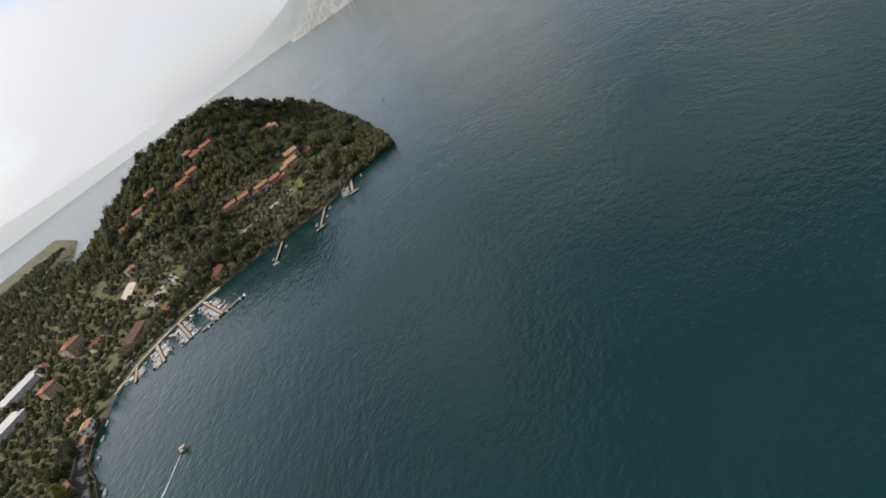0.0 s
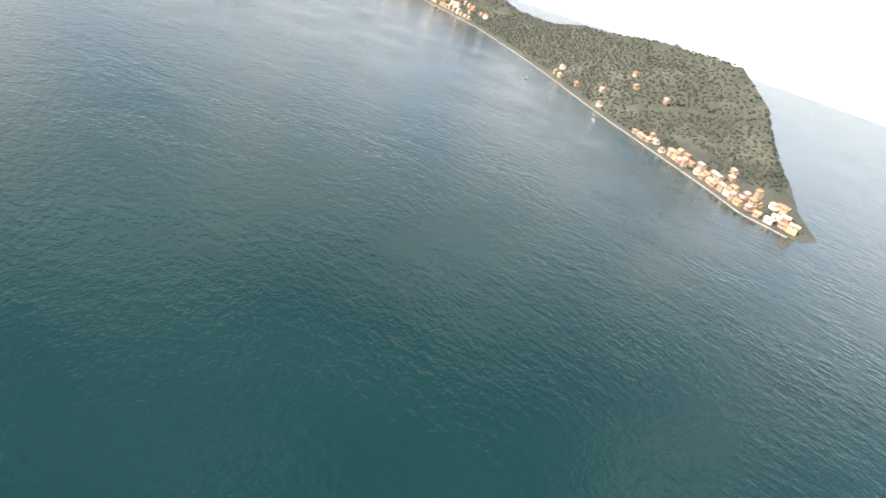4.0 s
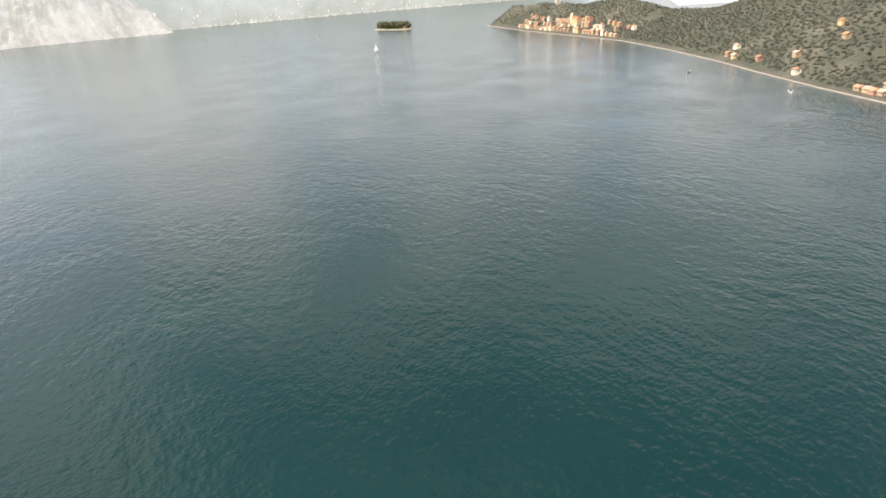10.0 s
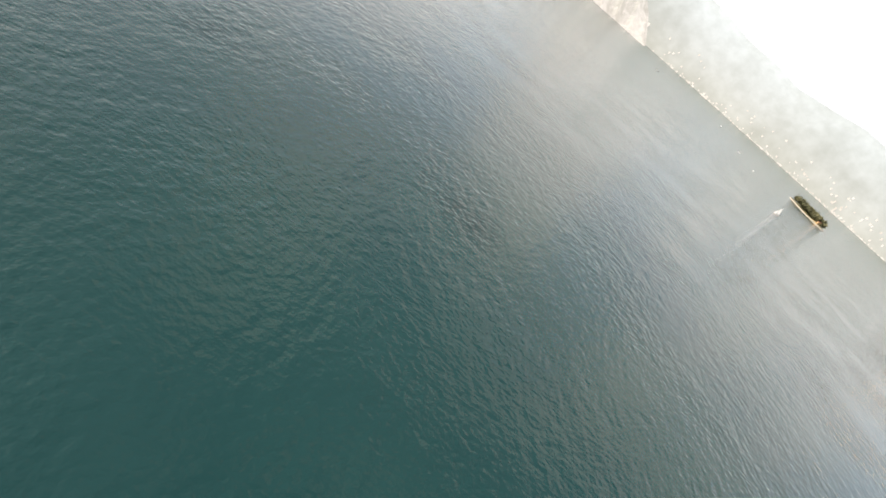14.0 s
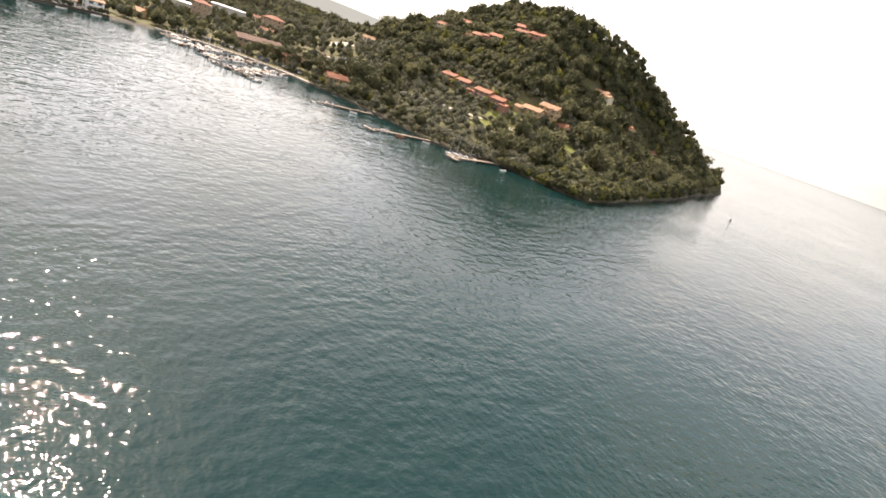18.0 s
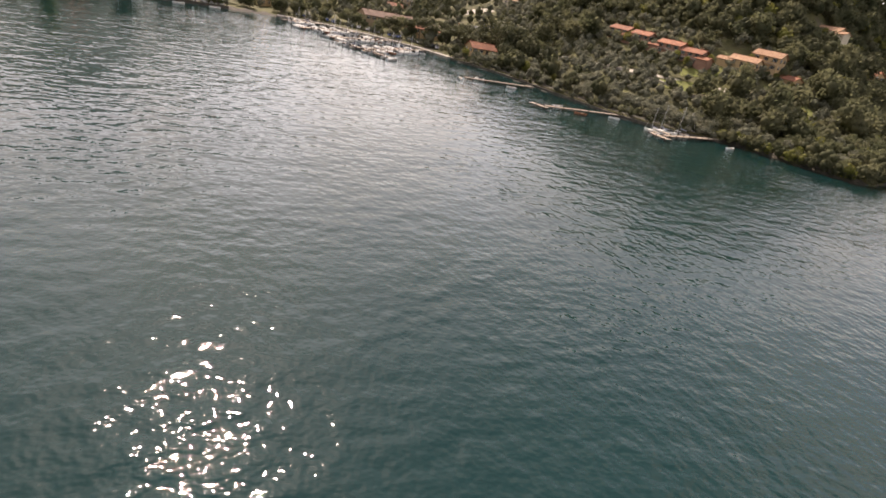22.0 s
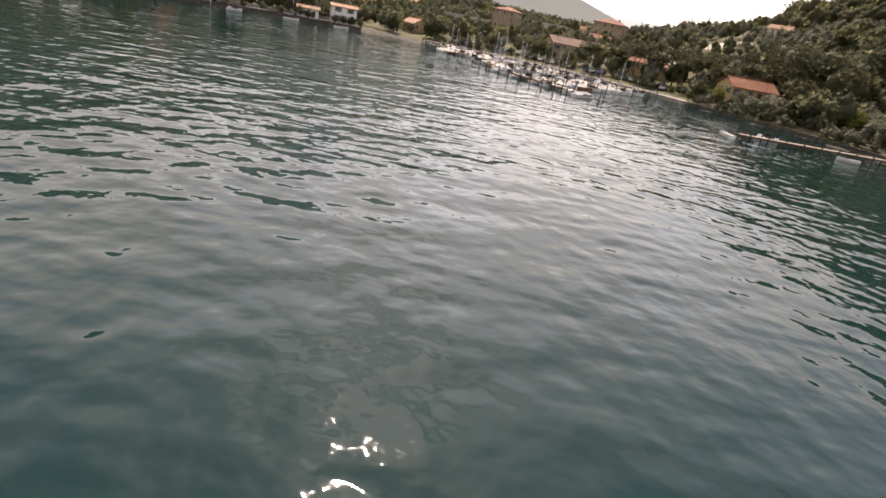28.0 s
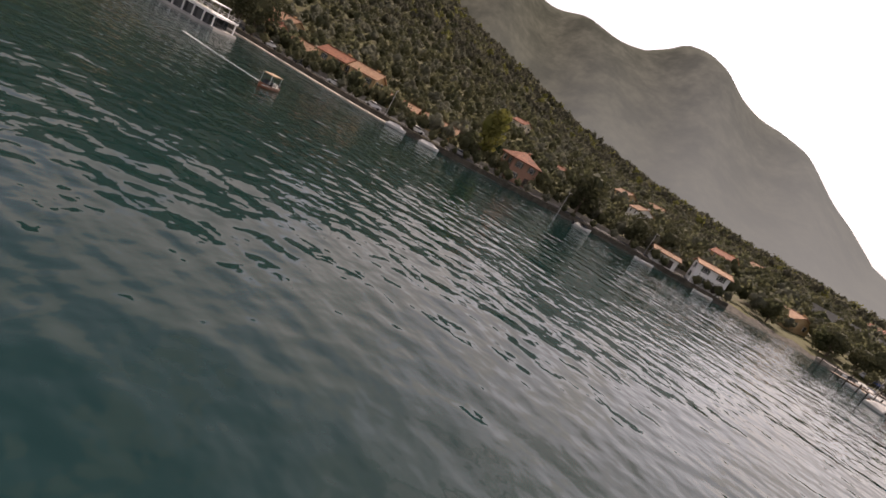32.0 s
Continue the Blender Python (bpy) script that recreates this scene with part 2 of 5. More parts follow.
ROCK = material("lake_shore_stone", (0.05, 0.045, 0.036), 0.9, color2=(0.1, 0.09, 0.07), scale=0.8, bump=0.3, bump_scale=1.5)
OLIVE = leaf_material("olive_leaves", (0.135, 0.142, 0.098), (0.2, 0.198, 0.14), 0.16, through_share=0.45)
LEAF = leaf_material("broadleaf_leaves", (0.086, 0.096, 0.05), (0.165, 0.162, 0.088), 0.09, spread_by=0.18, through_share=0.55)
# Scrub for far slopes, greyed in colour to stand for haze.
SCRUB = leaf_material("haze_greyed_scrub_leaves", (0.088, 0.09, 0.06), (0.145, 0.14, 0.095), 0.07, spread_by=0.12, through_share=0.55)
# Island foliage with the distance haze mixed into its grey leaf colour.
ISLE_LEAF = leaf_material("haze_greyed_island_leaves", (0.075, 0.081, 0.06), (0.112, 0.112, 0.085), 0.05, spread_by=0.1, through_share=0.4)
LEAF_LIGHT = leaf_material("light_leaves", (0.15, 0.16, 0.04), (0.2, 0.19, 0.055), 0.3)
PINE = leaf_material("pine_needles", (0.062, 0.068, 0.036), (0.095, 0.095, 0.05), 0.2, through_share=0.3)
CYPRESS = leaf_material("cypress_needles", (0.025, 0.042, 0.02), (0.04, 0.06, 0.026), 0.3, through_share=0.15)
BARK = material("bark", (0.09, 0.07, 0.05), 0.95, color2=(0.16, 0.13, 0.1), scale=1.5)
TILE = material("terracotta_tiles", (0.22, 0.086, 0.048), 0.85, color2=(0.31, 0.13, 0.072), scale=0.5, color3=(0.13, 0.065, 0.045), scale2=1.2, bump=0.12, bump_scale=2.5, per_object=0.18)
TILE_PALE = material("pale_dull_tiles", (0.36, 0.24, 0.18), 0.85, color2=(0.44, 0.32, 0.25), scale=0.5, color3=(0.27, 0.18, 0.14), scale2=1.2, bump=0.12, bump_scale=2.5, per_object=0.15)
TILE_TAN = material("weathered_tan_tiles", (0.28, 0.155, 0.088), 0.85, color2=(0.36, 0.22, 0.13), scale=0.5, color3=(0.2, 0.115, 0.075), scale2=1.2, bump=0.12, bump_scale=2.5, per_object=0.15)
STUCCO_OCHRE = material("ochre_plaster", (0.42, 0.29, 0.15), 0.9, color2=(0.5, 0.36, 0.2), scale=0.4, per_object=0.1)
STUCCO_RED = material("brick_red_plaster", (0.30, 0.17, 0.12), 0.9, color2=(0.36, 0.21, 0.15), scale=0.4, per_object=0.1)
STUCCO_BROWN = material("tan_brown_plaster", (0.3, 0.22, 0.14), 0.9, color2=(0.36, 0.27, 0.18), scale=0.4)
STUCCO_CREAM = material("cream_plaster", (0.62, 0.54, 0.40), 0.9, color2=(0.7, 0.62, 0.48), scale=0.4, per_object=0.1)
STUCCO_WHITE = material("white_plaster", (0.74, 0.74, 0.72), 0.9, color2=(0.82, 0.81, 0.78), scale=0.4)
LAWN = material("mown_lawn", (0.13, 0.15, 0.035), 0.95, color2=(0.17, 0.18, 0.045), scale=0.3, color3=(0.14, 0.13, 0.05), scale2=0.6, bump=0.05, bump_scale=4.0)
STONE_WALL = material("dry_stone_wall", (0.22, 0.20, 0.17), 0.95, color2=(0.36, 0.33, 0.28), scale=1.3, bump=0.2, bump_scale=1.6)
CONCRETE = material("concrete", (0.36, 0.35, 0.33), 0.9, color2=(0.48, 0.46, 0.43), scale=0.3, bump=0.03)
ASPHALT = material("asphalt", (0.05, 0.05, 0.052), 0.9, color2=(0.075, 0.074, 0.072), scale=0.3)
GRAVEL = material("pale_gravel", (0.38, 0.34, 0.28), 0.95, color2=(0.5, 0.46, 0.39), scale=0.5)
WOOD = material("weathered_wood", (0.20, 0.16, 0.12), 0.85, color2=(0.33, 0.27, 0.21), scale=0.9, per_object=0.12)
WOOD_DARK = material("dark_wet_wood", (0.05, 0.042, 0.035), 0.8, color2=(0.09, 0.075, 0.06), scale=1.0)
GLASS = material("window_glass", (0.02, 0.025, 0.03), 0.08, spec=0.6)
SHUTTER = material("dark_green_shutter", (0.05, 0.07, 0.05), 0.7, color2=(0.07, 0.09, 0.065), scale=1.0)
FRAME = material("white_window_frame", (0.7, 0.7, 0.68), 0.6, color2=(0.75, 0.74, 0.71), scale=1.0)
GELCOAT = material("white_gelcoat", (0.78, 0.78, 0.76), 0.3, color2=(0.82, 0.82, 0.8), scale=0.8, spec=0.5)
HULL_BLUE = material("blue_hull_paint", (0.03, 0.06, 0.16), 0.3, color2=(0.04, 0.08, 0.2), scale=0.8, spec=0.5)
HULL_RED = material("red_brown_varnish", (0.25, 0.09, 0.05), 0.35, color2=(0.32, 0.13, 0.07), scale=0.8, spec=0.5)
TEAK = material("teak_deck", (0.33, 0.24, 0.15), 0.7, color2=(0.42, 0.31, 0.2), scale=1.2)
CANVAS = material("faded_blue_canvas", (0.1, 0.13, 0.21), 0.9, color2=(0.14, 0.17, 0.25), scale=1.0)
CANVAS_GREY = material("pale_canvas", (0.55, 0.54, 0.5), 0.9, color2=(0.62, 0.61, 0.57), scale=1.0)
ALU = material("aluminium", (0.6, 0.6, 0.6), 0.4, metal=0.8)
SAIL = material("sail_cloth", (0.8, 0.8, 0.78), 0.8, color2=(0.84, 0.84, 0.82), scale=0.6)
CAR_PAINTS = [material("car_paint_" + n, c, 0.25, spec=0.6) for n, c in
              (("white", (0.75, 0.75, 0.74)), ("silver", (0.42, 0.43, 0.44)), ("dark", (0.04, 0.045, 0.05)), ("blue", (0.05, 0.1, 0.28)), ("red", (0.35, 0.03, 0.03)))]
FOAM = material("wake_foam", (0.16, 0.22, 0.22), 0.5, color2=(0.62, 0.65, 0.64), scale=1.6, color3=(0.1, 0.15, 0.15), scale2=0.7)
RUBBER = material("tyre_rubber", (0.02, 0.02, 0.02), 0.9)
ROOF_GREY = material("grey_sheet_roof", (0.34, 0.34, 0.34), 0.6, color2=(0.44, 0.44, 0.43), scale=0.3)
ROOF_BROWN = material("dark_brown_tiles", (0.1, 0.058, 0.04), 0.85, color2=(0.155, 0.09, 0.06), scale=0.4, color3=(0.08, 0.05, 0.04), scale2=1.0, bump=0.1, bump_scale=2.5)


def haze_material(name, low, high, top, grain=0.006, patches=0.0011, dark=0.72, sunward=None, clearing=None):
    """Hazy distance: woods, meadows and rock under haze painted as emission; paler towards the sun where that is given.
    """
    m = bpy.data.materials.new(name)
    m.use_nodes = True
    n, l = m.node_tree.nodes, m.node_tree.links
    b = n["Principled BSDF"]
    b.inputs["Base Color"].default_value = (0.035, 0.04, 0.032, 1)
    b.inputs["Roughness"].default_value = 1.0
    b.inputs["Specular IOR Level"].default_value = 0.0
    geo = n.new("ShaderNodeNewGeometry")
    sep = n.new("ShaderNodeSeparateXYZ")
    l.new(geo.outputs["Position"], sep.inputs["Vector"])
    # the painted haze tint shifts with height
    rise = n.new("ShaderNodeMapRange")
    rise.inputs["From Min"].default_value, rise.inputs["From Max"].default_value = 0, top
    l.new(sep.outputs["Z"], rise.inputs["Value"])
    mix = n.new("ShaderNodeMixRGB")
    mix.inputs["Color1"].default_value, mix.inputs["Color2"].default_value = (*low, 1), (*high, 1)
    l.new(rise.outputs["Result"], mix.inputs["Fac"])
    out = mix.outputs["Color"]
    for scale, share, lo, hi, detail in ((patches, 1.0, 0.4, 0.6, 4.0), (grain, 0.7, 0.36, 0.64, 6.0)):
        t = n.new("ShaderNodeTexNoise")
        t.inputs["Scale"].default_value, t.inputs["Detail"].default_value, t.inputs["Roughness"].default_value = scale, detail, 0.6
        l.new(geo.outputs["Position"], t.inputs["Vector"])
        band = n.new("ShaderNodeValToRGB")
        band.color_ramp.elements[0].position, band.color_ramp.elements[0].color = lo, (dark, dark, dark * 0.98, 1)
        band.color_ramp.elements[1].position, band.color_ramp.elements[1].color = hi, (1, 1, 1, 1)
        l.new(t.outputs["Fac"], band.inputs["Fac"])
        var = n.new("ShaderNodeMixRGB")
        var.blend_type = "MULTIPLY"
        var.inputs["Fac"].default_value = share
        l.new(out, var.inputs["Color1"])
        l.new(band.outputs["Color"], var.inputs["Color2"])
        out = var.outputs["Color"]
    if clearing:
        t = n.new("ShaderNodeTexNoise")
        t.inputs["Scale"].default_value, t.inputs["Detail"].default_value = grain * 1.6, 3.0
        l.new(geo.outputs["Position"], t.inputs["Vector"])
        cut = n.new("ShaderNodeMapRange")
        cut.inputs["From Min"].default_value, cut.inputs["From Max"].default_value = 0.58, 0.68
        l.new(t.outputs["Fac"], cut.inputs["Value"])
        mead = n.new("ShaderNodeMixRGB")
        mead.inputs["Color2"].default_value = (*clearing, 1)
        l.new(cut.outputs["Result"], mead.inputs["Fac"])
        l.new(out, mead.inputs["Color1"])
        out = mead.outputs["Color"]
    if sunward:                                     # painted sun veil: colour, x where it begins, x where it is full
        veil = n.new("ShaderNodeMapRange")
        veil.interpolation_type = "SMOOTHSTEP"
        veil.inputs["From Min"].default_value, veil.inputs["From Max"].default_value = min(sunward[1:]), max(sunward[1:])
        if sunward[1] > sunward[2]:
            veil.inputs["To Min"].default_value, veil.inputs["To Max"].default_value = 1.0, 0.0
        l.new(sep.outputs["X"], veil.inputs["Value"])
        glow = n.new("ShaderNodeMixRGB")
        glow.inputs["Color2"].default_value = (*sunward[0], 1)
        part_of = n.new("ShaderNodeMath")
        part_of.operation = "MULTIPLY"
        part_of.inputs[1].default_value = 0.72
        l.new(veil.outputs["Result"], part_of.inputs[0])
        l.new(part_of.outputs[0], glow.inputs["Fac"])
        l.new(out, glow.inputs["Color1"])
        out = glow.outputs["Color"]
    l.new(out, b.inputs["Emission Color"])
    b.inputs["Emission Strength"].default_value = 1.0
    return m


# Blue-grey haze and a paler sunward side, both put into the emission colour.
HAZE = haze_material("painted_haze_mountain", (0.21, 0.225, 0.22), (0.27, 0.31, 0.335), 420, 0.012, 0.0016, 0.82, sunward=((0.43, 0.445, 0.45), 3500, 1900))
# Added haze bank, its emission set close to the sky's brightness.
HAZE_PALE = haze_material("haze_bank_backdrop", (0.385, 0.41, 0.43), (0.42, 0.44, 0.46), 120, 0.006, 0.0014, 0.96)
# Rock pattern is the cliff's own; its pale glow is painted haze.
HAZE_ROCK = haze_material("painted_haze_rock", (0.31, 0.31, 0.30), (0.27, 0.285, 0.285), 330, 0.02, 0.005, 0.8, clearing=(0.31, 0.305, 0.295))
# Town walls paled by a haze glow in the material.
HAZE_TOWN = haze_material("painted_haze_town", (0.37, 0.36, 0.345), (0.4, 0.39, 0.37), 200, 0.05, 0.01, 0.8)


# ---- mesh helpers ----
def mesh_of(name, verts, faces, mats=None, idx=None, smooth=False):
    me = bpy.data.meshes.new(name)
    me.from_pydata([tuple(v) for v in verts], [], [tuple(f) for f in faces])
    for m in (mats if isinstance(mats, (list, tuple)) else [mats] if mats else []):
        me.materials.append(m)
    if idx is not None:
        me.polygons.foreach_set("material_index", idx)
    if smooth:
        me.polygons.foreach_set("use_smooth", [True] * len(me.polygons))
    me.update()
    return me


class Shape:
    """Gathers vertices and faces of one part."""

    def __init__(self):
        self.v, self.f = [], []

    def add(self, verts, faces):
        o = len(self.v)
        self.v += [tuple(p) for p in verts]
        self.f += [tuple(i + o for i in f) for f in faces]
        return self

    def box(self, x0, y0, z0, x1, y1, z1):
        return self.add([(x0, y0, z0), (x1, y0, z0), (x1, y1, z0), (x0, y1, z0), (x0, y0, z1), (x1, y0, z1), (x1, y1, z1), (x0, y1, z1)],
                        [(0, 3, 2, 1), (4, 5, 6, 7), (0, 1, 5, 4), (1, 2, 6, 5), (2, 3, 7, 6), (3, 0, 4, 7)])

    def tube(self, a, b, r0, r1=None, sides=6):
        a, b = Vector(a), Vector(b)
        r1 = r0 if r1 is None else r1
        q = (b - a).to_track_quat("Z", "Y").to_matrix()
        ring = [q @ Vector((math.cos(2 * math.pi * i / sides), math.sin(2 * math.pi * i / sides), 0)) for i in range(sides)]
        vs = [a + p * r0 for p in ring] + [b + p * r1 for p in ring]
        fs = [(i, (i + 1) % sides, sides + (i + 1) % sides, sides + i) for i in range(sides)]
        return self.add(vs, fs + [tuple(range(sides - 1, -1, -1)), tuple(range(sides, 2 * sides))])

    def mesh(self, name, mat, smooth=False):
        return mesh_of(name, self.v, self.f, mat, smooth=smooth)


def part(name, shape, mat, parent, label="", at=None, smooth=False):
    """One part mesh under a thing or under a part."""
    me = shape if isinstance(shape, bpy.types.Mesh) else shape.mesh(name, mat, smooth)
    ob = new(name, me)
    ob.parent = parent
    if at is not None:
        ob.matrix_basis = at
    return tagged(ob, label) if label else ob


def thing(name, m, label, category, group="", kind=""):
    ob = new(name)
    ob.matrix_basis = m
    return tagged(ob, label, category, group, kind)


# ---- the lie of the land ----
def to_line(x, y, pts, closed):
    """Distance to a polyline, and how far along it (segment number plus share) the nearest point lies."""
    p = np.array(pts, float)
    q = np.roll(p, -1, 0) if closed else p[1:]
    p = p if closed else p[:-1]
    best, where = np.full(x.shape, 1e9), np.zeros(x.shape)
    for i, ((ax, ay), (bx, by)) in enumerate(zip(p[:, :2], q[:, :2])):
        dx, dy = bx - ax, by - ay
        t = np.clip(((x - ax) * dx + (y - ay) * dy) / (dx * dx + dy * dy), 0, 1)
        d = np.hypot(x - ax - t * dx, y - ay - t * dy)
        near = d < best
        best[near], where[near] = d[near], (i + t)[near]
    return best, where


def inside(x, y, pts):
    p = np.array(pts, float)
    q = np.roll(p, -1, 0)
    odd = np.zeros(x.shape, bool)
    for (ax, ay), (bx, by) in zip(p, q):
        if ay != by:
            odd ^= ((ay > y) != (by > y)) & (x < (bx - ax) * (y - ay) / (by - ay) + ax)
    return odd


def wobble(x, y, scale, seed):
    """Smooth noise of about -1 to 1, as a sum of waves."""
    r = np.random.RandomState(seed)
    s = np.zeros(x.shape)
    for k in range(9):
        a, f, ph = r.rand() * 6.283, scale * (0.6 + 1.6 * r.rand()), r.rand() * 6.283
        s += np.sin((x * math.cos(a) + y * math.sin(a)) * f + ph + 1.3 * np.sin((y * math.cos(a) - x * math.sin(a)) * f * 0.7))
    return s / 4.5


SHORE = [(-900, -600), (-640, -250), (-460, -30), (-365, 75), (-312, 128), (-286, 158), (-268, 174), (-252, 187), (-238, 197), (-226, 207), (-215, 222), (-209, 240), (-205, 262),
         (-193, 283), (-178, 300), (-163, 316), (-138, 325), (-108, 324), (-84, 316), (-68, 306), (-44, 294), (-20, 273), (8, 249), (28, 243),
         (45, 248), (60, 241), (72, 233), (84, 229), (103, 250), (140, 300), (172, 341), (222, 416), (268, 477), (297, 521), (292, 557), (240, 606), (130, 670), (20, 760),
         (20, 1000), (200, 1400), (300, 1900), (-1900, 1900), (-1900, -600)]
RIDGE = [(282, 526, 8), (256, 500, 20), (212, 460, 42), (152, 474, 84), (84, 435, 93), (40, 490, 90), (-40, 556, 48), (-110, 640, 15)]
MOUNT_AZ = [-180, -120, -92, -75, -62, -52, -42, -32, -22, -12, -4, 10, 40]
MOUNT_H = [60, 120, 165, 150, 100, 62, 40, 30, 26, 24, 22, 20, 18]


def land_height(x, y):
    x, y = np.asarray(x, float), np.asarray(y, float)
    d, _ = to_line(x, y, SHORE, True)
    d = np.where(inside(x, y, SHORE), d, -d)
    dr, k = to_line(x, y, RIDGE, False)
    hr = np.interp(k, range(len(RIDGE)), [p[2] for p in RIDGE])
    dp = np.maximum(d, 0)
    hill = hr * (dp / (dp + dr + 1e-6)) ** 1.4 * np.exp(-((dr / 260) ** 2))
    az = np.degrees(np.arctan2(x + 100, y - 166))
    r = np.hypot(x + 100, y - 166)
    rise = np.clip((r - 165) / 640, 0, 1.7)
    mount = np.interp(az, MOUNT_AZ, MOUNT_H) * np.where(rise < 1, rise, 2 - rise) ** 1.22
    mount = mount * (1 + 0.08 * wobble(x, y, 0.012, 5))
    z = np.clip(d, 0, 1.4) * 0.75 + np.hypot(hill, mount) + 0.9 * wobble(x, y, 0.07, 3) * np.clip(dp / 30, 0, 1)
    return np.where(d > 0, z, np.maximum(d * 0.4, -4)), d


def ground(x, y):
    return float(land_height(np.array([x]), np.array([y]))[0][0])


def spread(a, b, step):
    return list(np.arange(a, b, step))


def terrain(name, xs, ys, height, mats, pick):
    gx, gy = np.meshgrid(np.array(xs), np.array(ys))
    z, d = height(gx, gy)
    nx, ny = len(xs), len(ys)
    verts = np.stack([gx.ravel(), gy.ravel(), z.ravel()], 1)
    i = np.arange(nx * ny).reshape(ny, nx)
    quads = np.stack([i[:-1, :-1].ravel(), i[:-1, 1:].ravel(), i[1:, 1:].ravel(), i[1:, :-1].ravel()], 1)
    quads = quads[z.ravel()[quads].max(1) > -2.5]
    used = np.unique(quads)
    remap = np.zeros(nx * ny, int)
    remap[used] = np.arange(len(used))
    me = mesh_of(name, verts[used].tolist(), remap[quads].tolist(), mats, smooth=True)
    mid = verts[quads].mean(1)
    me.polygons.foreach_set("material_index", pick(mid).astype(np.int32))
    return new(name, me)


land = terrain("ground", spread(-1850, -470, 40) + spread(-470, 320, 6) + spread(320, 420, 30),
               spread(-560, 100, 40) + spread(100, 700, 6) + spread(700, 1860, 40), land_height, [EARTH, ROCK, SLOPE],
               lambda p: np.where(p[:, 2] < 1.0, 1, np.where((np.hypot(p[:, 0] + 100, p[:, 1] - 166) > 420) & ((p[:, 0] < 0) | (p[:, 1] > 620)), 2, 0)))
tagged(land, "grassy olive-grown shore and wooded hillsides above the lake", "ground", kind="structure")

ISLE_SHORE = [(1372, -72), (1240, -112), (1099, -156), (1000, -196), (902, -230), (815, -266), (730, -294), (599, -318), (482, -334), (398, -340), (311, -349), (199, -366),
              (162, -371), (135, -373), (104, -394), (112, -418), (165, -446), (250, -506), (330, -545), (420, -562), (600, -556), (800, -500), (1000, -420), (1200, -320), (1400, -150)]
ISLE_RIDGE = [(1366, -90, 12), (1300, -135, 41), (1196, -205, 47), (1080, -272, 41), (932, -320, 53), (830, -375, 33), (756, -415, 35), (640, -450, 52), (500, -490, 68),
              (400, -515, 72), (330, -515, 46), (250, -482, 14), (140, -402, 2)]


def isle_height(x, y):
    x, y = np.asarray(x, float), np.asarray(y, float)
    d, _ = to_line(x, y, ISLE_SHORE, True)
    d = np.where(inside(x, y, ISLE_SHORE), d, -d)
    dr, k = to_line(x, y, ISLE_RIDGE, False)
    hr = np.interp(k, range(len(ISLE_RIDGE)), [p[2] for p in ISLE_RIDGE])
    dp = np.maximum(d, 0)
    z = np.clip(d, 0, 1.5) * 0.8 + hr * (dp / (dp + dr + 1e-6)) ** 1.1 * np.exp(-((dr / 320) ** 2)) + 2.0 * wobble(x, y, 0.03, 8) * np.clip(dp / 50, 0, 1)
    return np.where(d > 0, z, np.maximum(d * 0.4, -4)), d


isle = terrain("island_ground", spread(80, 700, 6) + spread(700, 1440, 12), spread(-760, -560, 25) + spread(-560, -40, 5), isle_height, [EARTH, ROCK, ISLE_SLOPE],
               lambda p: np.where(p[:, 2] < 1.0, 1, 2))
tagged(isle, "wooded island hillside rising from the lake", "island", kind="structure")

# ---- lake ----
water_rings = [0, 60, 150, 300, 600, 1100, 2000, 3200, 4700]
wv, wf = [(0.0, 0.0, 0.0)], []
for ring, rad in enumerate(water_rings[1:]):
    wv += [(rad * math.cos(a * math.pi / 32), rad * math.sin(a * math.pi / 32), 0.0) for a in range(64)]
    for a in range(64):
        b = (a + 1) % 64
        if ring == 0:
            wf.append((0, 1 + a, 1 + b))
        else:
            o, p = 1 + 64 * (ring - 1), 1 + 64 * ring
            wf.append((o + a, p + a, p + b, o + b))
lake = tagged(new("water", mesh_of("water", wv, wf, WATER, smooth=True)), "rippled dark teal lake water", "water", kind="structure")


# ---- far mountains ----
FAR_AZ = [-180, -140, -100, -60, -20, 0, 20, 30, 37, 41, 44, 47, 55, 60, 64, 68, 72, 78, 84.7, 88.4, 92.8, 96.2, 98.3, 99.4, 104, 108, 135, 150, 165, 180]
FAR_EL = [4, 5, 4, 3, 3, 2.0, 1.0, 0.9, 1.4, 2.4, 3.3, 3.8, 5.4, 6.4, 6.0, 5.6, 5.2, 6.0, 6.1, 5.1, 4.3, 2.9, 1.6, 0.7, 1.6, 3.4, 3.7, 3.9, 4, 4]
fv, ff = [], []
n_far = 360
for k in range(n_far):
    azd = -180 + 360 * k / n_far
    a = radians(azd)
    top = 4500 * math.tan(radians(np.interp(azd, FAR_AZ, FAR_EL))) * (1 + 0.05 * float(wobble(np.array([azd * 9.0]), np.array([0.0]), 0.06, 11)[0]))
    near = float(np.interp(azd, [100, 110, 172, 180], [1.0, 0.42, 0.42, 1.0]))      # pulled in behind the island as a painted haze bank over the far water
    for rad, z in ((4150, -6), (4230, 8), (4330, top * 0.42), (4450, top * 0.85), (4520, top), (4600, top * 0.4)):
        fv.append((rad * near * math.sin(a), rad * near * math.cos(a), z * near))
for k in range(n_far):
    o, p = 6 * k, 6 * ((k + 1) % n_far)
    ff += [(o + j, o + j + 1, p + j + 1, p + j) for j in range(5)]
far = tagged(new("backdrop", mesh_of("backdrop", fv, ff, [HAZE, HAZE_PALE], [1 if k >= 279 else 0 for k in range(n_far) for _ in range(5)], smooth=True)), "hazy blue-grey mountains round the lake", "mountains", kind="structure")

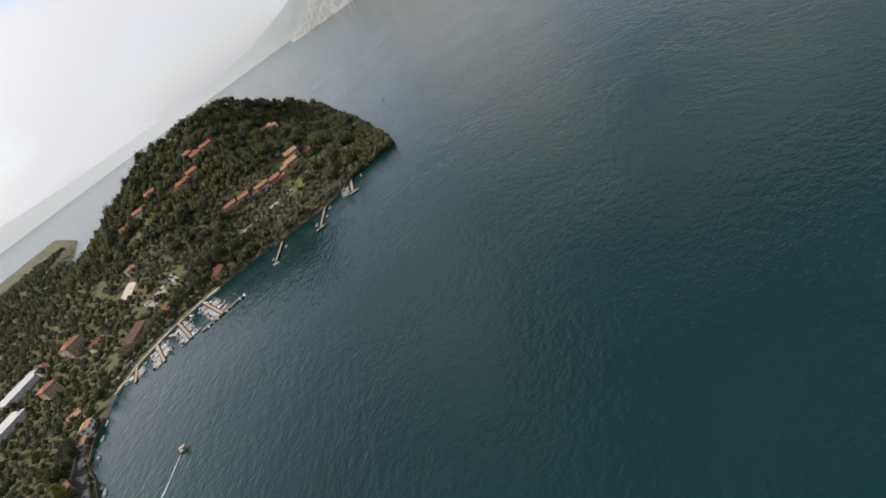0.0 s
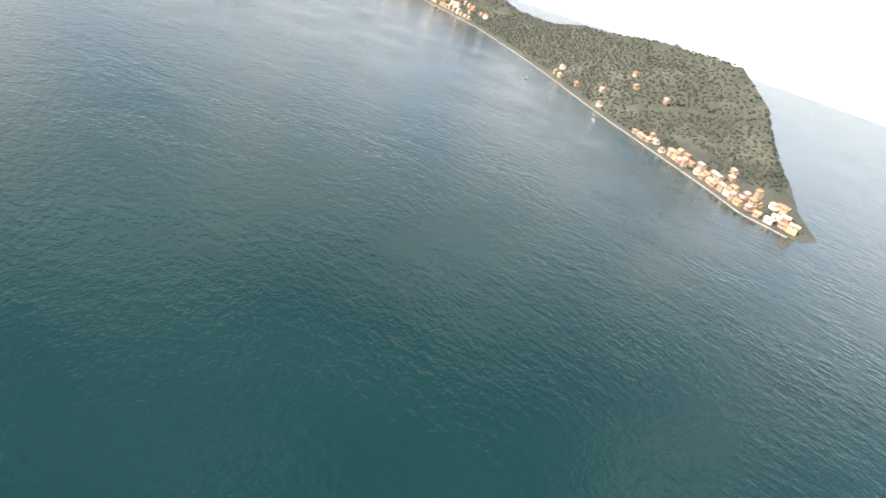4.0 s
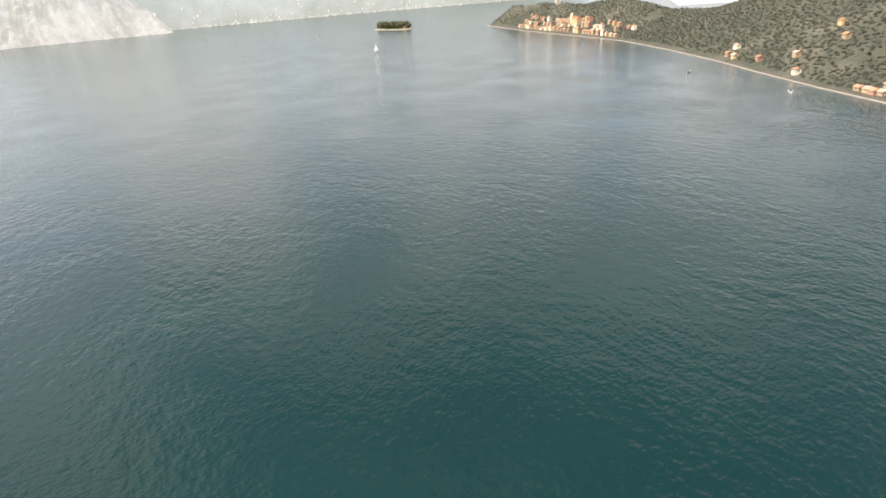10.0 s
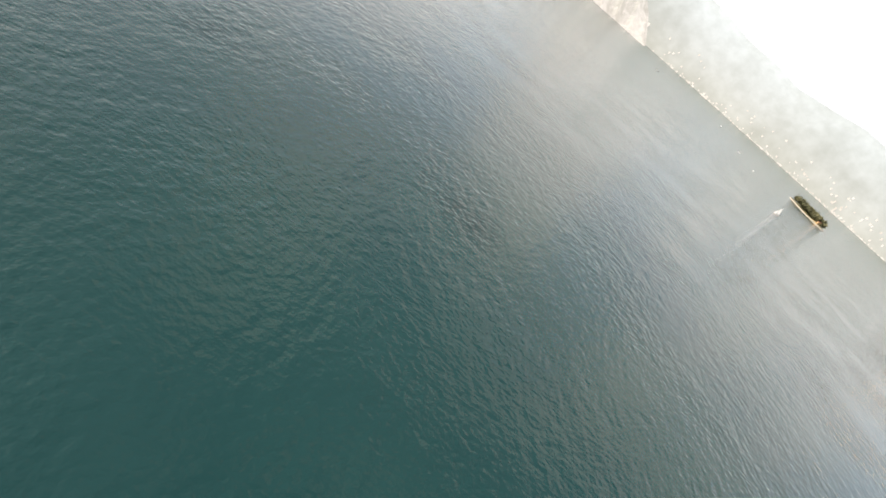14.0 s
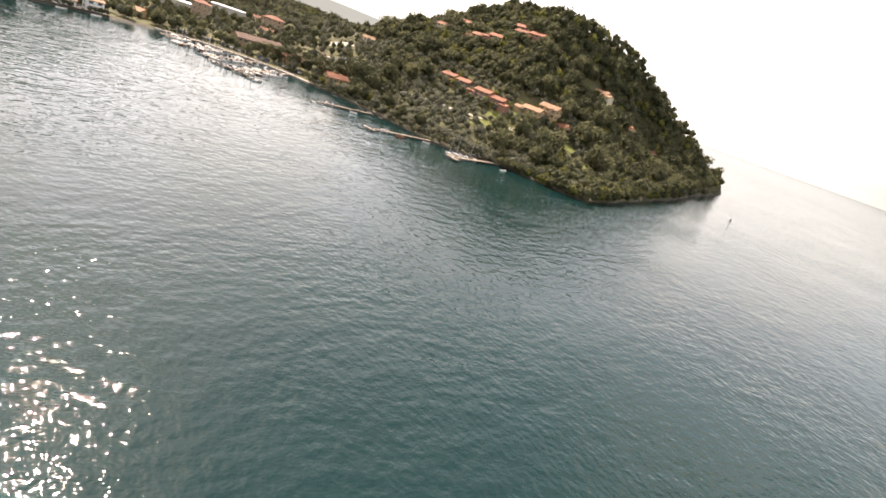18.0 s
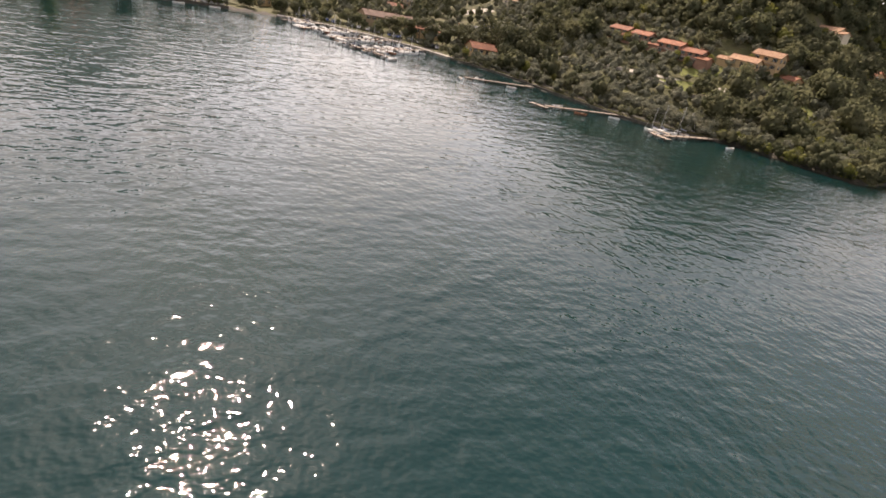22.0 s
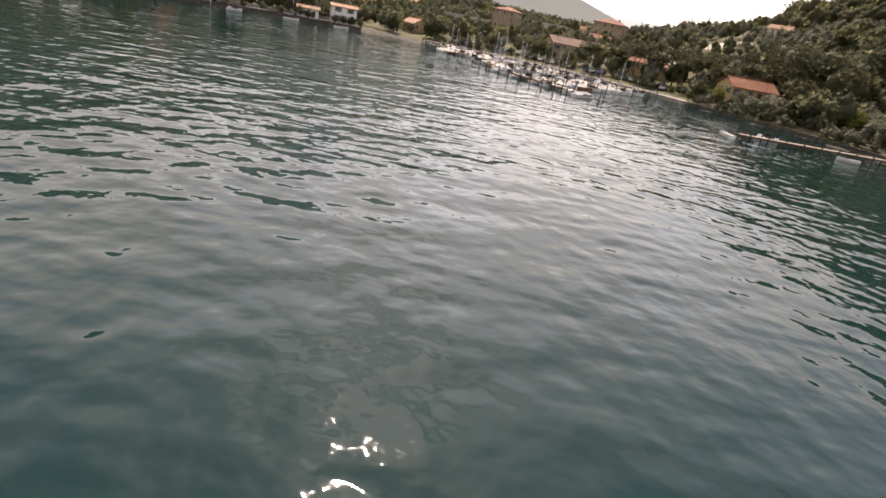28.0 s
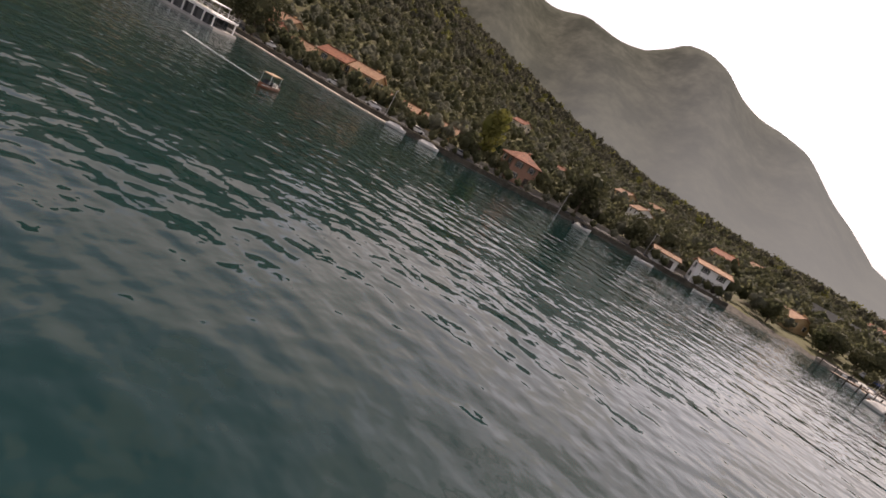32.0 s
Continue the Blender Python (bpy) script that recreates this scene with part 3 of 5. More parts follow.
PEAK_AZ = [-120, -100, -85, -73, -66, -60, -57, -53, -50, -47, -45, -41, -37, -33, -30, -27, -24, -21, -17, -13, -8, -4, 0, 6]
PEAK_EL = [14, 18, 20, 17, 14.6, 13.2, 12.9, 13.1, 13.6, 15.2, 15.0, 13.8, 12.4, 10.9, 9.3, 7.6, 5.3, 4.2, 3.0, 1.6, 1.4, 1.2, 1.0, 0.6]
# Ridge emission carries painted haze, dark olive left, pale grey towards the sun.
HAZE_NEAR = haze_material("painted_haze_wooded_mountain", (0.05, 0.049, 0.031), (0.078, 0.077, 0.062), 560, 0.035, 0.0075, 0.5, sunward=((0.185, 0.2, 0.208), -2300, -750))
pv, pf = [], []
n_peak = 190
for k in range(n_peak):
    azd = -120 + 126 * k / (n_peak - 1)
    a = radians(azd)
    top = 2600 * math.tan(radians(np.interp(azd, PEAK_AZ, PEAK_EL))) * (1 + 0.012 * float(wobble(np.array([azd * 9.0]), np.array([3.0]), 0.09, 21)[0]))
    for j, (rad, share) in enumerate(((1500, -0.02), (1750, 0.16), (2000, 0.4), (2250, 0.68), (2480, 0.93), (2600, 1.0), (2800, 0.7))):
        bend = 1 + 0.03 * math.sin(azd * 0.55 + j * 0.8)
        pv.append((-100 + rad * bend * math.sin(a), 166 + rad * bend * math.cos(a), top * share))
for k in range(n_peak - 1):
    o, p = 7 * k, 7 * (k + 1)
    pf += [(o + j, o + j + 1, p + j + 1, p + j) for j in range(6)]
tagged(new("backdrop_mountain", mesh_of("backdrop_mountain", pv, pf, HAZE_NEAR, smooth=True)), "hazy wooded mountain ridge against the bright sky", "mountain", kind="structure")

cv, cf = [], []
for k in range(40):
    azd = 40.5 + 19.0 * k / 39
    a = radians(azd)
    top = 3700 * math.tan(radians(np.interp(azd, [40.5, 43, 46, 49.5, 52, 54, 56, 59.5], [0.2, 1.2, 3.4, 5.3, 6.3, 6.2, 4.0, 0.1]))) * (1 + 0.06 * math.sin(azd * 2.3))
    for j, (rad, share) in enumerate(((3400, -0.03), (3420, 0.1), (3480, 0.34), (3560, 0.62), (3640, 0.85), (3720, 1.0), (3800, 0.5))):
        w = 1 + 0.012 * math.sin(azd * 3.1 + j * 1.7)
        cv.append((rad * w * math.sin(a), rad * w * math.cos(a), top * share))
for k in range(39):
    o, p = 7 * k, 7 * (k + 1)
    cf += [(o + j, o + j + 1, p + j + 1, p + j) for j in range(6)]
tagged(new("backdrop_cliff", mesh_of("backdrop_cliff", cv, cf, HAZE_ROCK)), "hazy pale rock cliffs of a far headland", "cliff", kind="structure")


# ---- trees ----
def leaf_cloud(rng, n, rx, rz, zc, size, lumps):
    """A crown of many small leaf clumps, gathered in lumps, with gaps and an uneven outline."""
    cents = []
    for _ in range(lumps):
        d = rng.normal(size=3)
        d /= np.linalg.norm(d)
        cents.append((d[0] * rx * 0.55, d[1] * rx * 0.55, zc + d[2] * rz * 0.55, (0.38 + 0.3 * rng.rand())))
    verts, faces = [], []
    for i in range(n):
        cx, cy, cz, rr = cents[i % lumps]
        d = rng.normal(size=3)
        d /= np.linalg.norm(d)
        rad = rr * (0.72 + 0.36 * rng.rand())
        c = np.array([cx + d[0] * rx * rad, cy + d[1] * rx * rad, cz + d[2] * rz * rad])
        nrm = d + 0.7 * rng.normal(size=3)
        nrm /= np.linalg.norm(nrm)
        u = np.cross(nrm, (0.3, 0.2, 0.9))
        u /= np.linalg.norm(u)
        v = np.cross(nrm, u)
        s = size * (0.6 + 0.8 * rng.rand())
        o = len(verts)
        verts += [c - s * u * (0.6 + 0.6 * rng.rand()), c - s * v * (0.5 + 0.5 * rng.rand()) + 0.15 * s * nrm, c + s * u * (0.6 + 0.6 * rng.rand()), c + s * v * (0.5 + 0.5 * rng.rand()) - 0.15 * s * nrm]
        faces.append((o, o + 1, o + 2, o + 3))
    return np.array(verts), faces


def core(rng, rx, rz, zc, rings=4, sides=7):
    """A ragged dark inside that stops light from passing straight through the crown."""
    verts, faces = [], []
    for j in range(rings + 1):
        th = math.pi * j / rings
        for i in range(sides):
            k = 0.62 + 0.25 * rng.rand()
            a = 2 * math.pi * (i + 0.5 * (j % 2)) / sides
            verts.append((rx * k * math.sin(th) * math.cos(a), rx * k * math.sin(th) * math.sin(a), zc + rz * k * math.cos(th)))
    for j in range(rings):
        for i in range(sides):
            b = (i + 1) % sides
            faces.append((j * sides + i, (j + 1) * sides + i, (j + 1) * sides + b, j * sides + b))
    return np.array(verts), faces


def crown_data(seed, n, rx, rz, zc, size, lumps, rings=4, sides=7, full=0.74):
    rng = np.random.RandomState(seed)
    v1, f1 = leaf_cloud(rng, n, rx, rz, zc, size, lumps)
    verts, faces = [v1], list(f1)
    o = len(v1)
    parts_of = ((0, 0, 0, 1.0),) if full < 0.8 else ((0, 0, -0.12, 0.8), (0.42, 0.1, 0.05, 0.55), (-0.3, 0.36, 0.12, 0.52), (-0.12, -0.42, 0.0, 0.55), (0.08, 0.02, 0.42, 0.5))
    for dx, dy, dz, k in parts_of:                  # one inner mass, or several domes for a full crown
        v2, f2 = core(rng, rx * full * k, rz * full * k, 0.0, rings, sides)
        verts.append(v2 + (dx * rx, dy * rx, zc + dz * rz))
        faces += [tuple(i + o for i in f) for f in f2]
        o += len(v2)
    return np.concatenate(verts), faces


def trunk_shape(seed, height, radius, limbs=3):
    rng = np.random.RandomState(seed)
    s = Shape()
    lean = rng.normal(size=2) * 0.12 * height
    mid = (lean[0] * 0.4, lean[1] * 0.4, height * 0.5)
    s.tube((0, 0, -0.6), mid, radius, radius * 0.75)
    for i in range(limbs):
        a = 6.283 * i / limbs + rng.rand()
        tip = (mid[0] + math.cos(a) * height * 0.32, mid[1] + math.sin(a) * height * 0.32, height * (0.95 + 0.25 * rng.rand()))
        s.tube(mid, tip, radius * 0.6, radius * 0.22, 5)
    return s


# kind: leaves, crown radius, crown half height, crown centre, leaf size, clumps, lumps, material
TREE_KINDS = {
    "olive_tree": (460, 2.8, 1.9, 3.2, 0.29, 8, OLIVE, 2.2, 0.22, "grey-green olive tree with a low round crown"),
    "broadleaf_tree": (680, 3.9, 3.9, 4.9, 0.42, 11, LEAF, 3.6, 0.28, "dark green broadleaf tree with a full uneven crown"),
    "holm_oak": (760, 3.6, 4.4, 5.4, 0.36, 11, PINE, 3.4, 0.3, "dense dark evergreen oak with an oval crown"),
    "light_tree": (420, 2.6, 2.6, 4.2, 0.34, 8, LEAF_LIGHT, 2.6, 0.2, "yellow-green broadleaf tree in the sun"),
    "cypress": (320, 1.1, 4.6, 5.6, 0.3, 9, CYPRESS, 2.0, 0.2, "tall narrow dark cypress"),
    "umbrella_pine": (620, 4.4, 2.0, 8.0, 0.38, 12, PINE, 7.2, 0.3, "umbrella pine with a flat spreading crown"),
}
TREES = {}
for kind, (n, rx, rz, zc, size, lumps, mat, th, tr, label) in TREE_KINDS.items():
    TREES[kind] = []
    for k in range(3):
        v, f = crown_data(17 * k + len(kind), n, rx, rz, zc, size, lumps)
        TREES[kind].append((mesh_of("crown", v.tolist(), f, mat), trunk_shape(k + 3, th, tr).mesh("trunk", BARK)))


def plant(kind, x, y, scale=1.0, group="", label="", height=ground, stretch=1.0):
    k = random.randrange(3)
    s = scale * (0.85 + 0.3 * random.random())
    root = thing(kind, Matrix.LocRotScale((x, y, height(x, y) - 0.1), Euler((0, 0, random.random() * 6.28)), (s, s, s * stretch)), label or TREE_KINDS[kind][9], "tree", group)
    part("trunk", TREES[kind][k][1], None, root)
    part("crown", TREES[kind][k][0], None, root)
    return root


def forest(name, pts, mats, label, per=70, rx=3.4, rz=3.2, zc=4.2, size=0.85, lumps=5, seed=1, full=0.98):
    """Far woods: one object of many crowns. pts: x, y, z, scale, material number."""
    rng = np.random.RandomState(seed)
    temps = [crown_data(seed * 31 + k, per, rx, rz, zc, size, lumps, 3, 6, full) for k in range(5)]
    vs, fs, mi, o = [], [], [], 0
    for i, (x, y, z, s, m) in enumerate(pts):
        v, f = temps[i % 5]
        a = rng.rand() * 6.283
        c, sn = math.cos(a), math.sin(a)
        w = np.stack([v[:, 0] * c - v[:, 1] * sn, v[:, 0] * sn + v[:, 1] * c, v[:, 2] * (0.85 + 0.35 * rng.rand())], 1) * s + (x, y, z - 0.6)
        vs.append(w)
        fs.append(np.array(f, dtype=np.int64) + o)
        mi.append(np.full(len(f), m, dtype=np.int32))
        o += len(v)
    vs, fs, mi = np.concatenate(vs), np.concatenate(fs), np.concatenate(mi)
    me = bpy.data.meshes.new(name)
    me.vertices.add(len(vs))
    me.vertices.foreach_set("co", vs.astype(np.float32).ravel())
    me.loops.add(4 * len(fs))
    me.loops.foreach_set("vertex_index", fs.astype(np.int32).ravel())
    me.polygons.add(len(fs))
    me.polygons.foreach_set("loop_start", np.arange(0, 4 * len(fs), 4, dtype=np.int32))
    for m in mats:
        me.materials.append(m)
    me.polygons.foreach_set("material_index", mi)
    me.polygons.foreach_set("use_smooth", np.ones(len(fs), dtype=bool))
    me.update(calc_edges=True)
    return tagged(new(name, me), label, "trees", kind="stuff")


# Places kept free of trees: x, y, radius.
CLEAR = []


def free(x, y, extra=0.0):
    return all((x - a) ** 2 + (y - b) ** 2 > (r + extra) ** 2 for a, b, r in CLEAR)


def scatter(x0, y0, x1, y1, step, seed):
    r = np.random.RandomState(seed)
    gx, gy = np.meshgrid(np.arange(x0, x1, step), np.arange(y0, y1, step))
    return (gx + r.uniform(-0.45, 0.45, gx.shape) * step).ravel(), (gy + r.uniform(-0.45, 0.45, gy.shape) * step).ravel(), r


# ---- houses ----
def window_meshes(w, h):
    fr = Shape()
    for x0, x1, z0, z1 in ((-w / 2 - 0.08, -w / 2, -0.08, h + 0.08), (w / 2, w / 2 + 0.08, -0.08, h + 0.08), (-w / 2, w / 2, h, h + 0.08), (-0.03, 0.03, 0, h)):
        fr.box(x0, -0.05, z0, x1, 0.05, z1)
    gl = Shape().box(-w / 2, -0.02, 0, w / 2, 0.02, h)
    sl = Shape().box(-w / 2 - 0.15, -0.16, -0.16, w / 2 + 0.15, 0.05, -0.08)
    sh = Shape()
    sh.box(-w * 0.24, -0.07, -0.02, w * 0.24, -0.02, h)
    return fr.mesh("window_frame", FRAME), gl.mesh("pane", GLASS), sl.mesh("sill", CONCRETE), sh.mesh("shutter", SHUTTER)


WIN = window_meshes(1.0, 1.4)


def gable_roof(w, d, rise, over=0.6, thick=0.22):
    hw, hd = w / 2 + over, d / 2 + over
    drop = rise * over / (d / 2)
    s = Shape()
    top = [(-hw, -hd, -drop), (hw, -hd, -drop), (hw, 0, rise), (-hw, 0, rise), (-hw, hd, -drop), (hw, hd, -drop)]
    low = [(x, y, z - thick) for x, y, z in top]
    s.add(top + low, [(0, 1, 2, 3), (3, 2, 5, 4), (7, 6, 9, 8), (8, 9, 10, 11), (0, 6, 7, 1), (4, 5, 11, 10), (0, 3, 9, 6), (3, 4, 10, 9), (1, 7, 8, 2), (2, 8, 11, 5)])
    return s.box(-hw, -0.14, rise - 0.05, hw, 0.14, rise + 0.12)


def hip_roof(w, d, rise, over=0.6, thick=0.22):
    hw, hd = w / 2 + over, d / 2 + over
    k = max(hw - hd, 0.05)
    s = Shape()
    top = [(-hw, -hd, -0.2), (hw, -hd, -0.2), (hw, hd, -0.2), (-hw, hd, -0.2), (-k, 0, rise), (k, 0, rise)]
    low = [(x, y, z - thick) for x, y, z in top[:4]]
    return s.add(top + low, [(0, 1, 5, 4), (1, 2, 5), (2, 3, 4, 5), (3, 0, 4), (0, 6, 7, 1), (1, 7, 8, 2), (2, 8, 9, 3), (3, 9, 6, 0), (6, 9, 8, 7)])


def house(x, y, turn, w, d, floors, wall, roof, label, name="house", category="house", rise=None, hip=False, wins=True, group="", height=ground, flat=False, balcony=False,
          chimney=True, sink=0.0, storey=2.9, detail=True, wing=0):
    """A plastered house: walls on a plinth, tiled roof, windows with frames, panes and shutters, a door."""
    c, s = math.cos(radians(turn)), math.sin(radians(turn))
    corners = [height(x + sx * w / 2 * c - sy * d / 2 * s, y + sx * w / 2 * s + sy * d / 2 * c) for sx in (-1, 1) for sy in (-1, 1)]
    z = min(max(corners), sum(corners) / 4 + 1.2) - sink
    root = thing(name, pose(x, y, z, 0, 0, turn), label, category, group)
    CLEAR.append((x, y, max(w, d) * 0.5 - 0.4))
    h = floors * storey + 0.3
    rise = rise or d * 0.24
    body = Shape().box(-w / 2, -d / 2, min(corners) - z - 1.5, w / 2, d / 2, h)
    if not hip and not flat:
        body.add([(-w / 2, -d / 2, h), (-w / 2, d / 2, h), (-w / 2, 0, h + rise * 0.96), (w / 2, -d / 2, h), (w / 2, d / 2, h), (w / 2, 0, h + rise * 0.96)], [(0, 2, 1), (3, 4, 5)])
    wl_ob = part("wall", body, wall, root)
    if flat:
        rf = part("roof", Shape().box(-w / 2 - 0.3, -d / 2 - 0.3, h, w / 2 + 0.3, d / 2 + 0.3, h + 0.35), roof, root)
    else:
        rf = part("roof", (hip_roof if hip else gable_roof)(w, d, rise), roof, root, at=pose(0, 0, h))
    if wing:                                        # a lower wing at one end, set forward
        ww, wd, wh = w * 0.5, d * 0.75, h - (1.1 if floors == 1 else 1.9)
        wx, wy = wing * (w / 2 + ww * 0.28), -d * 0.32
        wroof = gable_roof(ww, wd, wd * 0.2)
        shape = Shape().box(wx - ww / 2, wy - wd / 2, min(corners) - z - 1.5, wx + ww / 2, wy + wd / 2, wh)
        shape.add([(wx - ww / 2, wy - wd / 2, wh), (wx - ww / 2, wy + wd / 2, wh), (wx - ww / 2, wy, wh + wd * 0.19), (wx + ww / 2, wy - wd / 2, wh), (wx + ww / 2, wy + wd / 2, wh), (wx + ww / 2, wy, wh + wd * 0.19)], [(0, 2, 1), (3, 4, 5)])
        wing_ob = part("wing", shape, wall, root)
        part("wing_roof", wroof, roof, wing_ob, at=pose(wx, wy, wh))
    if chimney and not flat:
        part("chimney", Shape().box(-0.35, -0.35, 0, 0.35, 0.35, 1.5).box(-0.5, -0.5, 1.5, 0.5, 0.5, 1.65), wall, rf, at=pose(w * 0.22, d * 0.2, rise * 0.35))
    if wins:
        for side, (length, off) in enumerate(((w, d / 2), (d, w / 2), (w, d / 2), (d, w / 2))):
            n = max(1, int(length / 3.2))
            for fl in range(floors):
                for k in range(n):
                    px = (k + 0.5) * length / n - length / 2
                    if side == 0 and fl == 0 and k == n // 2:
                        part("door", Shape().box(-0.55, -0.05, 0, 0.55, 0.03, 2.1).box(-0.65, -0.04, 0, -0.55, 0.03, 2.2).box(0.55, -0.04, 0, 0.65, 0.03, 2.2), WOOD_DARK, wl_ob,
                             at=pose(px, -off - 0.03, 0.15))
                        continue
                    m = pose(0, 0, 0, 0, 0, 90 * side) @ pose(px, -off - 0.03, fl * storey + 1.0)
                    win = part("window", WIN[0], None, root, at=m)
                    part("pane", WIN[1], None, win)
                    if detail:
                        for sx in (-0.84, 0.84):
                            part("shutter", WIN[3], None, win, at=pose(sx, 0, 0))
    if balcony:
        for fl in range(1, floors):
            b = part("balcony", Shape().box(-w * 0.42, -d / 2 - 1.5, 0, w * 0.42, -d / 2, 0.18), CONCRETE, root, at=pose(0, 0, fl * storey + 0.05))
            rail = Shape().box(-w * 0.42, -d / 2 - 1.5, 1.05, w * 0.42, -d / 2 - 1.44, 1.12)
            for k in range(int(w * 0.84 / 1.2) + 1):
                rail.box(-w * 0.42 + k * 1.2, -d / 2 - 1.49, 0.18, -w * 0.42 + k * 1.2 + 0.05, -d / 2 - 1.45, 1.05)
            part("railing", rail, WOOD_DARK, b)
    return root


# Peninsula houses.
V_CREAM = "ochre plastered villa under weathered tan tiles among trees"
R_RED = "long brick-red row house with balconies and terracotta roof"
GARDENS = len(CLEAR)
house(62, 324, -36, 12, 8, 1, STUCCO_OCHRE, TILE_TAN, V_CREAM, "villa", "villa", wing=-1)
house(73, 331, -36, 12, 9, 2, STUCCO_OCHRE, TILE_TAN, "ochre villa wing under weathered orange tiles", "villa", "villa", balcony=True)
house(83, 324, -58, 8, 6, 1, STUCCO_OCHRE, TILE, "low ochre annex beside the hillside villa", "annex", "annex")
for bx, by, bw in ((40, 327, 11), (31, 335, 12), (18, 347, 10), (8, 356, 11)):
    house(bx, by, -40, bw, 7, 2, STUCCO_RED, TILE, R_RED, "row_house", "row house", group="row houses on the slope", balcony=True, sink=3.0, storey=2.6, wing=1 if bw == 11 else -1)
for bx, by, bw, bt in ((60, 412, 11, -32), (49, 417, 10, -36), (32, 413, 11, -34), (20, 420, 11, -38), (48, 428, 9, -34)):
    house(bx, by, bt, bw, 8, 2, STUCCO_RED, TILE, "brick-red hilltop house with terracotta roof", "hilltop_house", "house", group="houses on the hilltop", sink=1.5, storey=2.6, wing=-1 if bw == 11 else 1)
for bx, by, bw in ((-8, 466, 14), (-24, 478, 12), (8, 458, 11)):
    house(bx, by, -30, bw, 8, 1, STUCCO_CREAM, TILE, "cream hilltop house under terracotta tiles", "hilltop_house", "house", group="houses on the hilltop")
house(117, 398, -50, 12, 8, 1, STUCCO_CREAM, TILE_TAN, "cream house under tan tiles on the wooded slope", "house", "house", wing=1)
house(141, 390, -58, 13, 8, 1, STUCCO_OCHRE, TILE, "low ochre house under terracotta tiles on the slope", "house", "house", wing=-1)
house(172, 408, -60, 10, 7, 1, STUCCO_RED, TILE, "small red-roofed house above the headland", "house", "house")
GARDENS = CLEAR[GARDENS:]
house(-57, 320, 38, 13, 8, 1, STUCCO_OCHRE, TILE, "ochre boathouse under a red roof by the harbour", "boathouse", "boathouse", rise=2.2)
house(-92, 348, 12, 14, 9, 1, STUCCO_OCHRE, TILE, "ochre boat club with a wide terracotta roof", "boat_club", "club house", hip=True)
house(-120, 362, 40, 30, 14, 1, STUCCO_BROWN, ROOF_BROWN, "long low boat shed under a broad brown tiled roof", "boat_shed", "shed", rise=2.4)
house(-174, 397, 10, 11, 11, 4, STUCCO_BROWN, TILE, "four-storey brown apartment tower behind the harbour", "apartment_tower", "apartment building", hip=True, rise=1.6, storey=2.8, detail=False)
house(-136, 436, 8, 15, 11, 3, STUCCO_BROWN, TILE, "tall brown apartment block behind the trees", "apartment_block", "apartment building", hip=True, rise=2.0, storey=2.8, detail=False)
house(-208, 426, 14, 32, 22, 1, CONCRETE, ROOF_GREY, "grey flat-roofed works hall", "works_hall", "hall", flat=True, wins=False)
house(-178, 470, 14, 38, 22, 1, CONCRETE, ROOF_GREY, "large grey flat-roofed works hall with a pale roof", "works_hall", "hall", flat=True, wins=False)
house(-252, 400, 14, 26, 18, 1, CONCRETE, ROOF_GREY, "low grey shed beside the works hall", "works_shed", "shed", flat=True, wins=False)
for i, (bx, by, bt, bw, fl) in enumerate(((-131, 409, 20, 9, 1), (-183, 336, -20, 8, 1), (-140, 452, 15, 9, 1), (-62, 440, -10, 9, 1), (-236, 372, 10, 9, 2),
                                          (-262, 346, -20, 9, 2), (-282, 312, 10, 9, 1), (-300, 372, 0, 9, 2), (-159, 461, 10, 9, 1),
                                          (-330, 430, 15, 10, 2), (-226, 500, 5, 11, 2), (-280, 470, 5, 9, 2), (-350, 330, 20, 9, 2))):
    house(bx, by, bt, bw, 7, fl, (STUCCO_CREAM, STUCCO_OCHRE, STUCCO_WHITE)[i % 3], (TILE, TILE_TAN)[i % 2], ("cream", "ochre", "white")[i % 3] + " village house with a tiled roof among gardens",
          "village_house", "house", group="village houses", detail=False)

# Houses along the bay.
house(-188, 299, 49, 8.6, 6.2, 2, STUCCO_WHITE, TILE_TAN, "white two-storey lakeside house at the water's edge", "lakeside_house", "house", rise=0.8, chimney=False, storey=2.6)
house(-196, 290, 49, 7, 4.6, 1, STUCCO_WHITE, TILE_TAN, "low white annex beside the lakeside house", "annex", "annex", rise=0.7, chimney=False)
house(-220, 251, 82, 8, 7.5, 2, STUCCO_RED, TILE, "square red house under a pyramid roof by the lake", "lakeside_house", "house", hip=True, rise=2.0)
house(-236, 233, 60, 9.5, 5, 1, STUCCO_OCHRE, TILE_TAN, "low row of garages under a long orange roof", "garage_row", "garage", rise=1.1, chimney=False)
house(-242, 223, 58, 9, 5, 1, STUCCO_OCHRE, TILE_TAN, "low row of garages under a long orange roof", "garage_row", "garage", rise=1.1, chimney=False)
house(-249, 213, 50, 8, 7, 2, STUCCO_OCHRE, TILE_TAN, "ochre house with a steep gable by the lake road", "lakeside_house", "house")
house(-257, 206, 44, 9, 7, 2, STUCCO_OCHRE, TILE, "ochre house under an orange roof by the lake road", "lakeside_house", "house")
house(-267, 199, 42, 9, 7, 1, STUCCO_CREAM, TILE_TAN, "cream house under an orange roof by the lake road", "lakeside_house", "house")
house(-278, 190, 44, 7, 6, 1, STUCCO_RED, TILE, "small red house under an orange roof", "lakeside_house", "house")
house(-293, 194, 44, 12, 7, 1, STUCCO_OCHRE, TILE_TAN, "long low ochre house under an orange roof", "lakeside_house", "house")
house(-300, 166, 48, 10, 7, 2, STUCCO_CREAM, TILE, "cream house under an orange roof on the slope", "lakeside_house", "house")
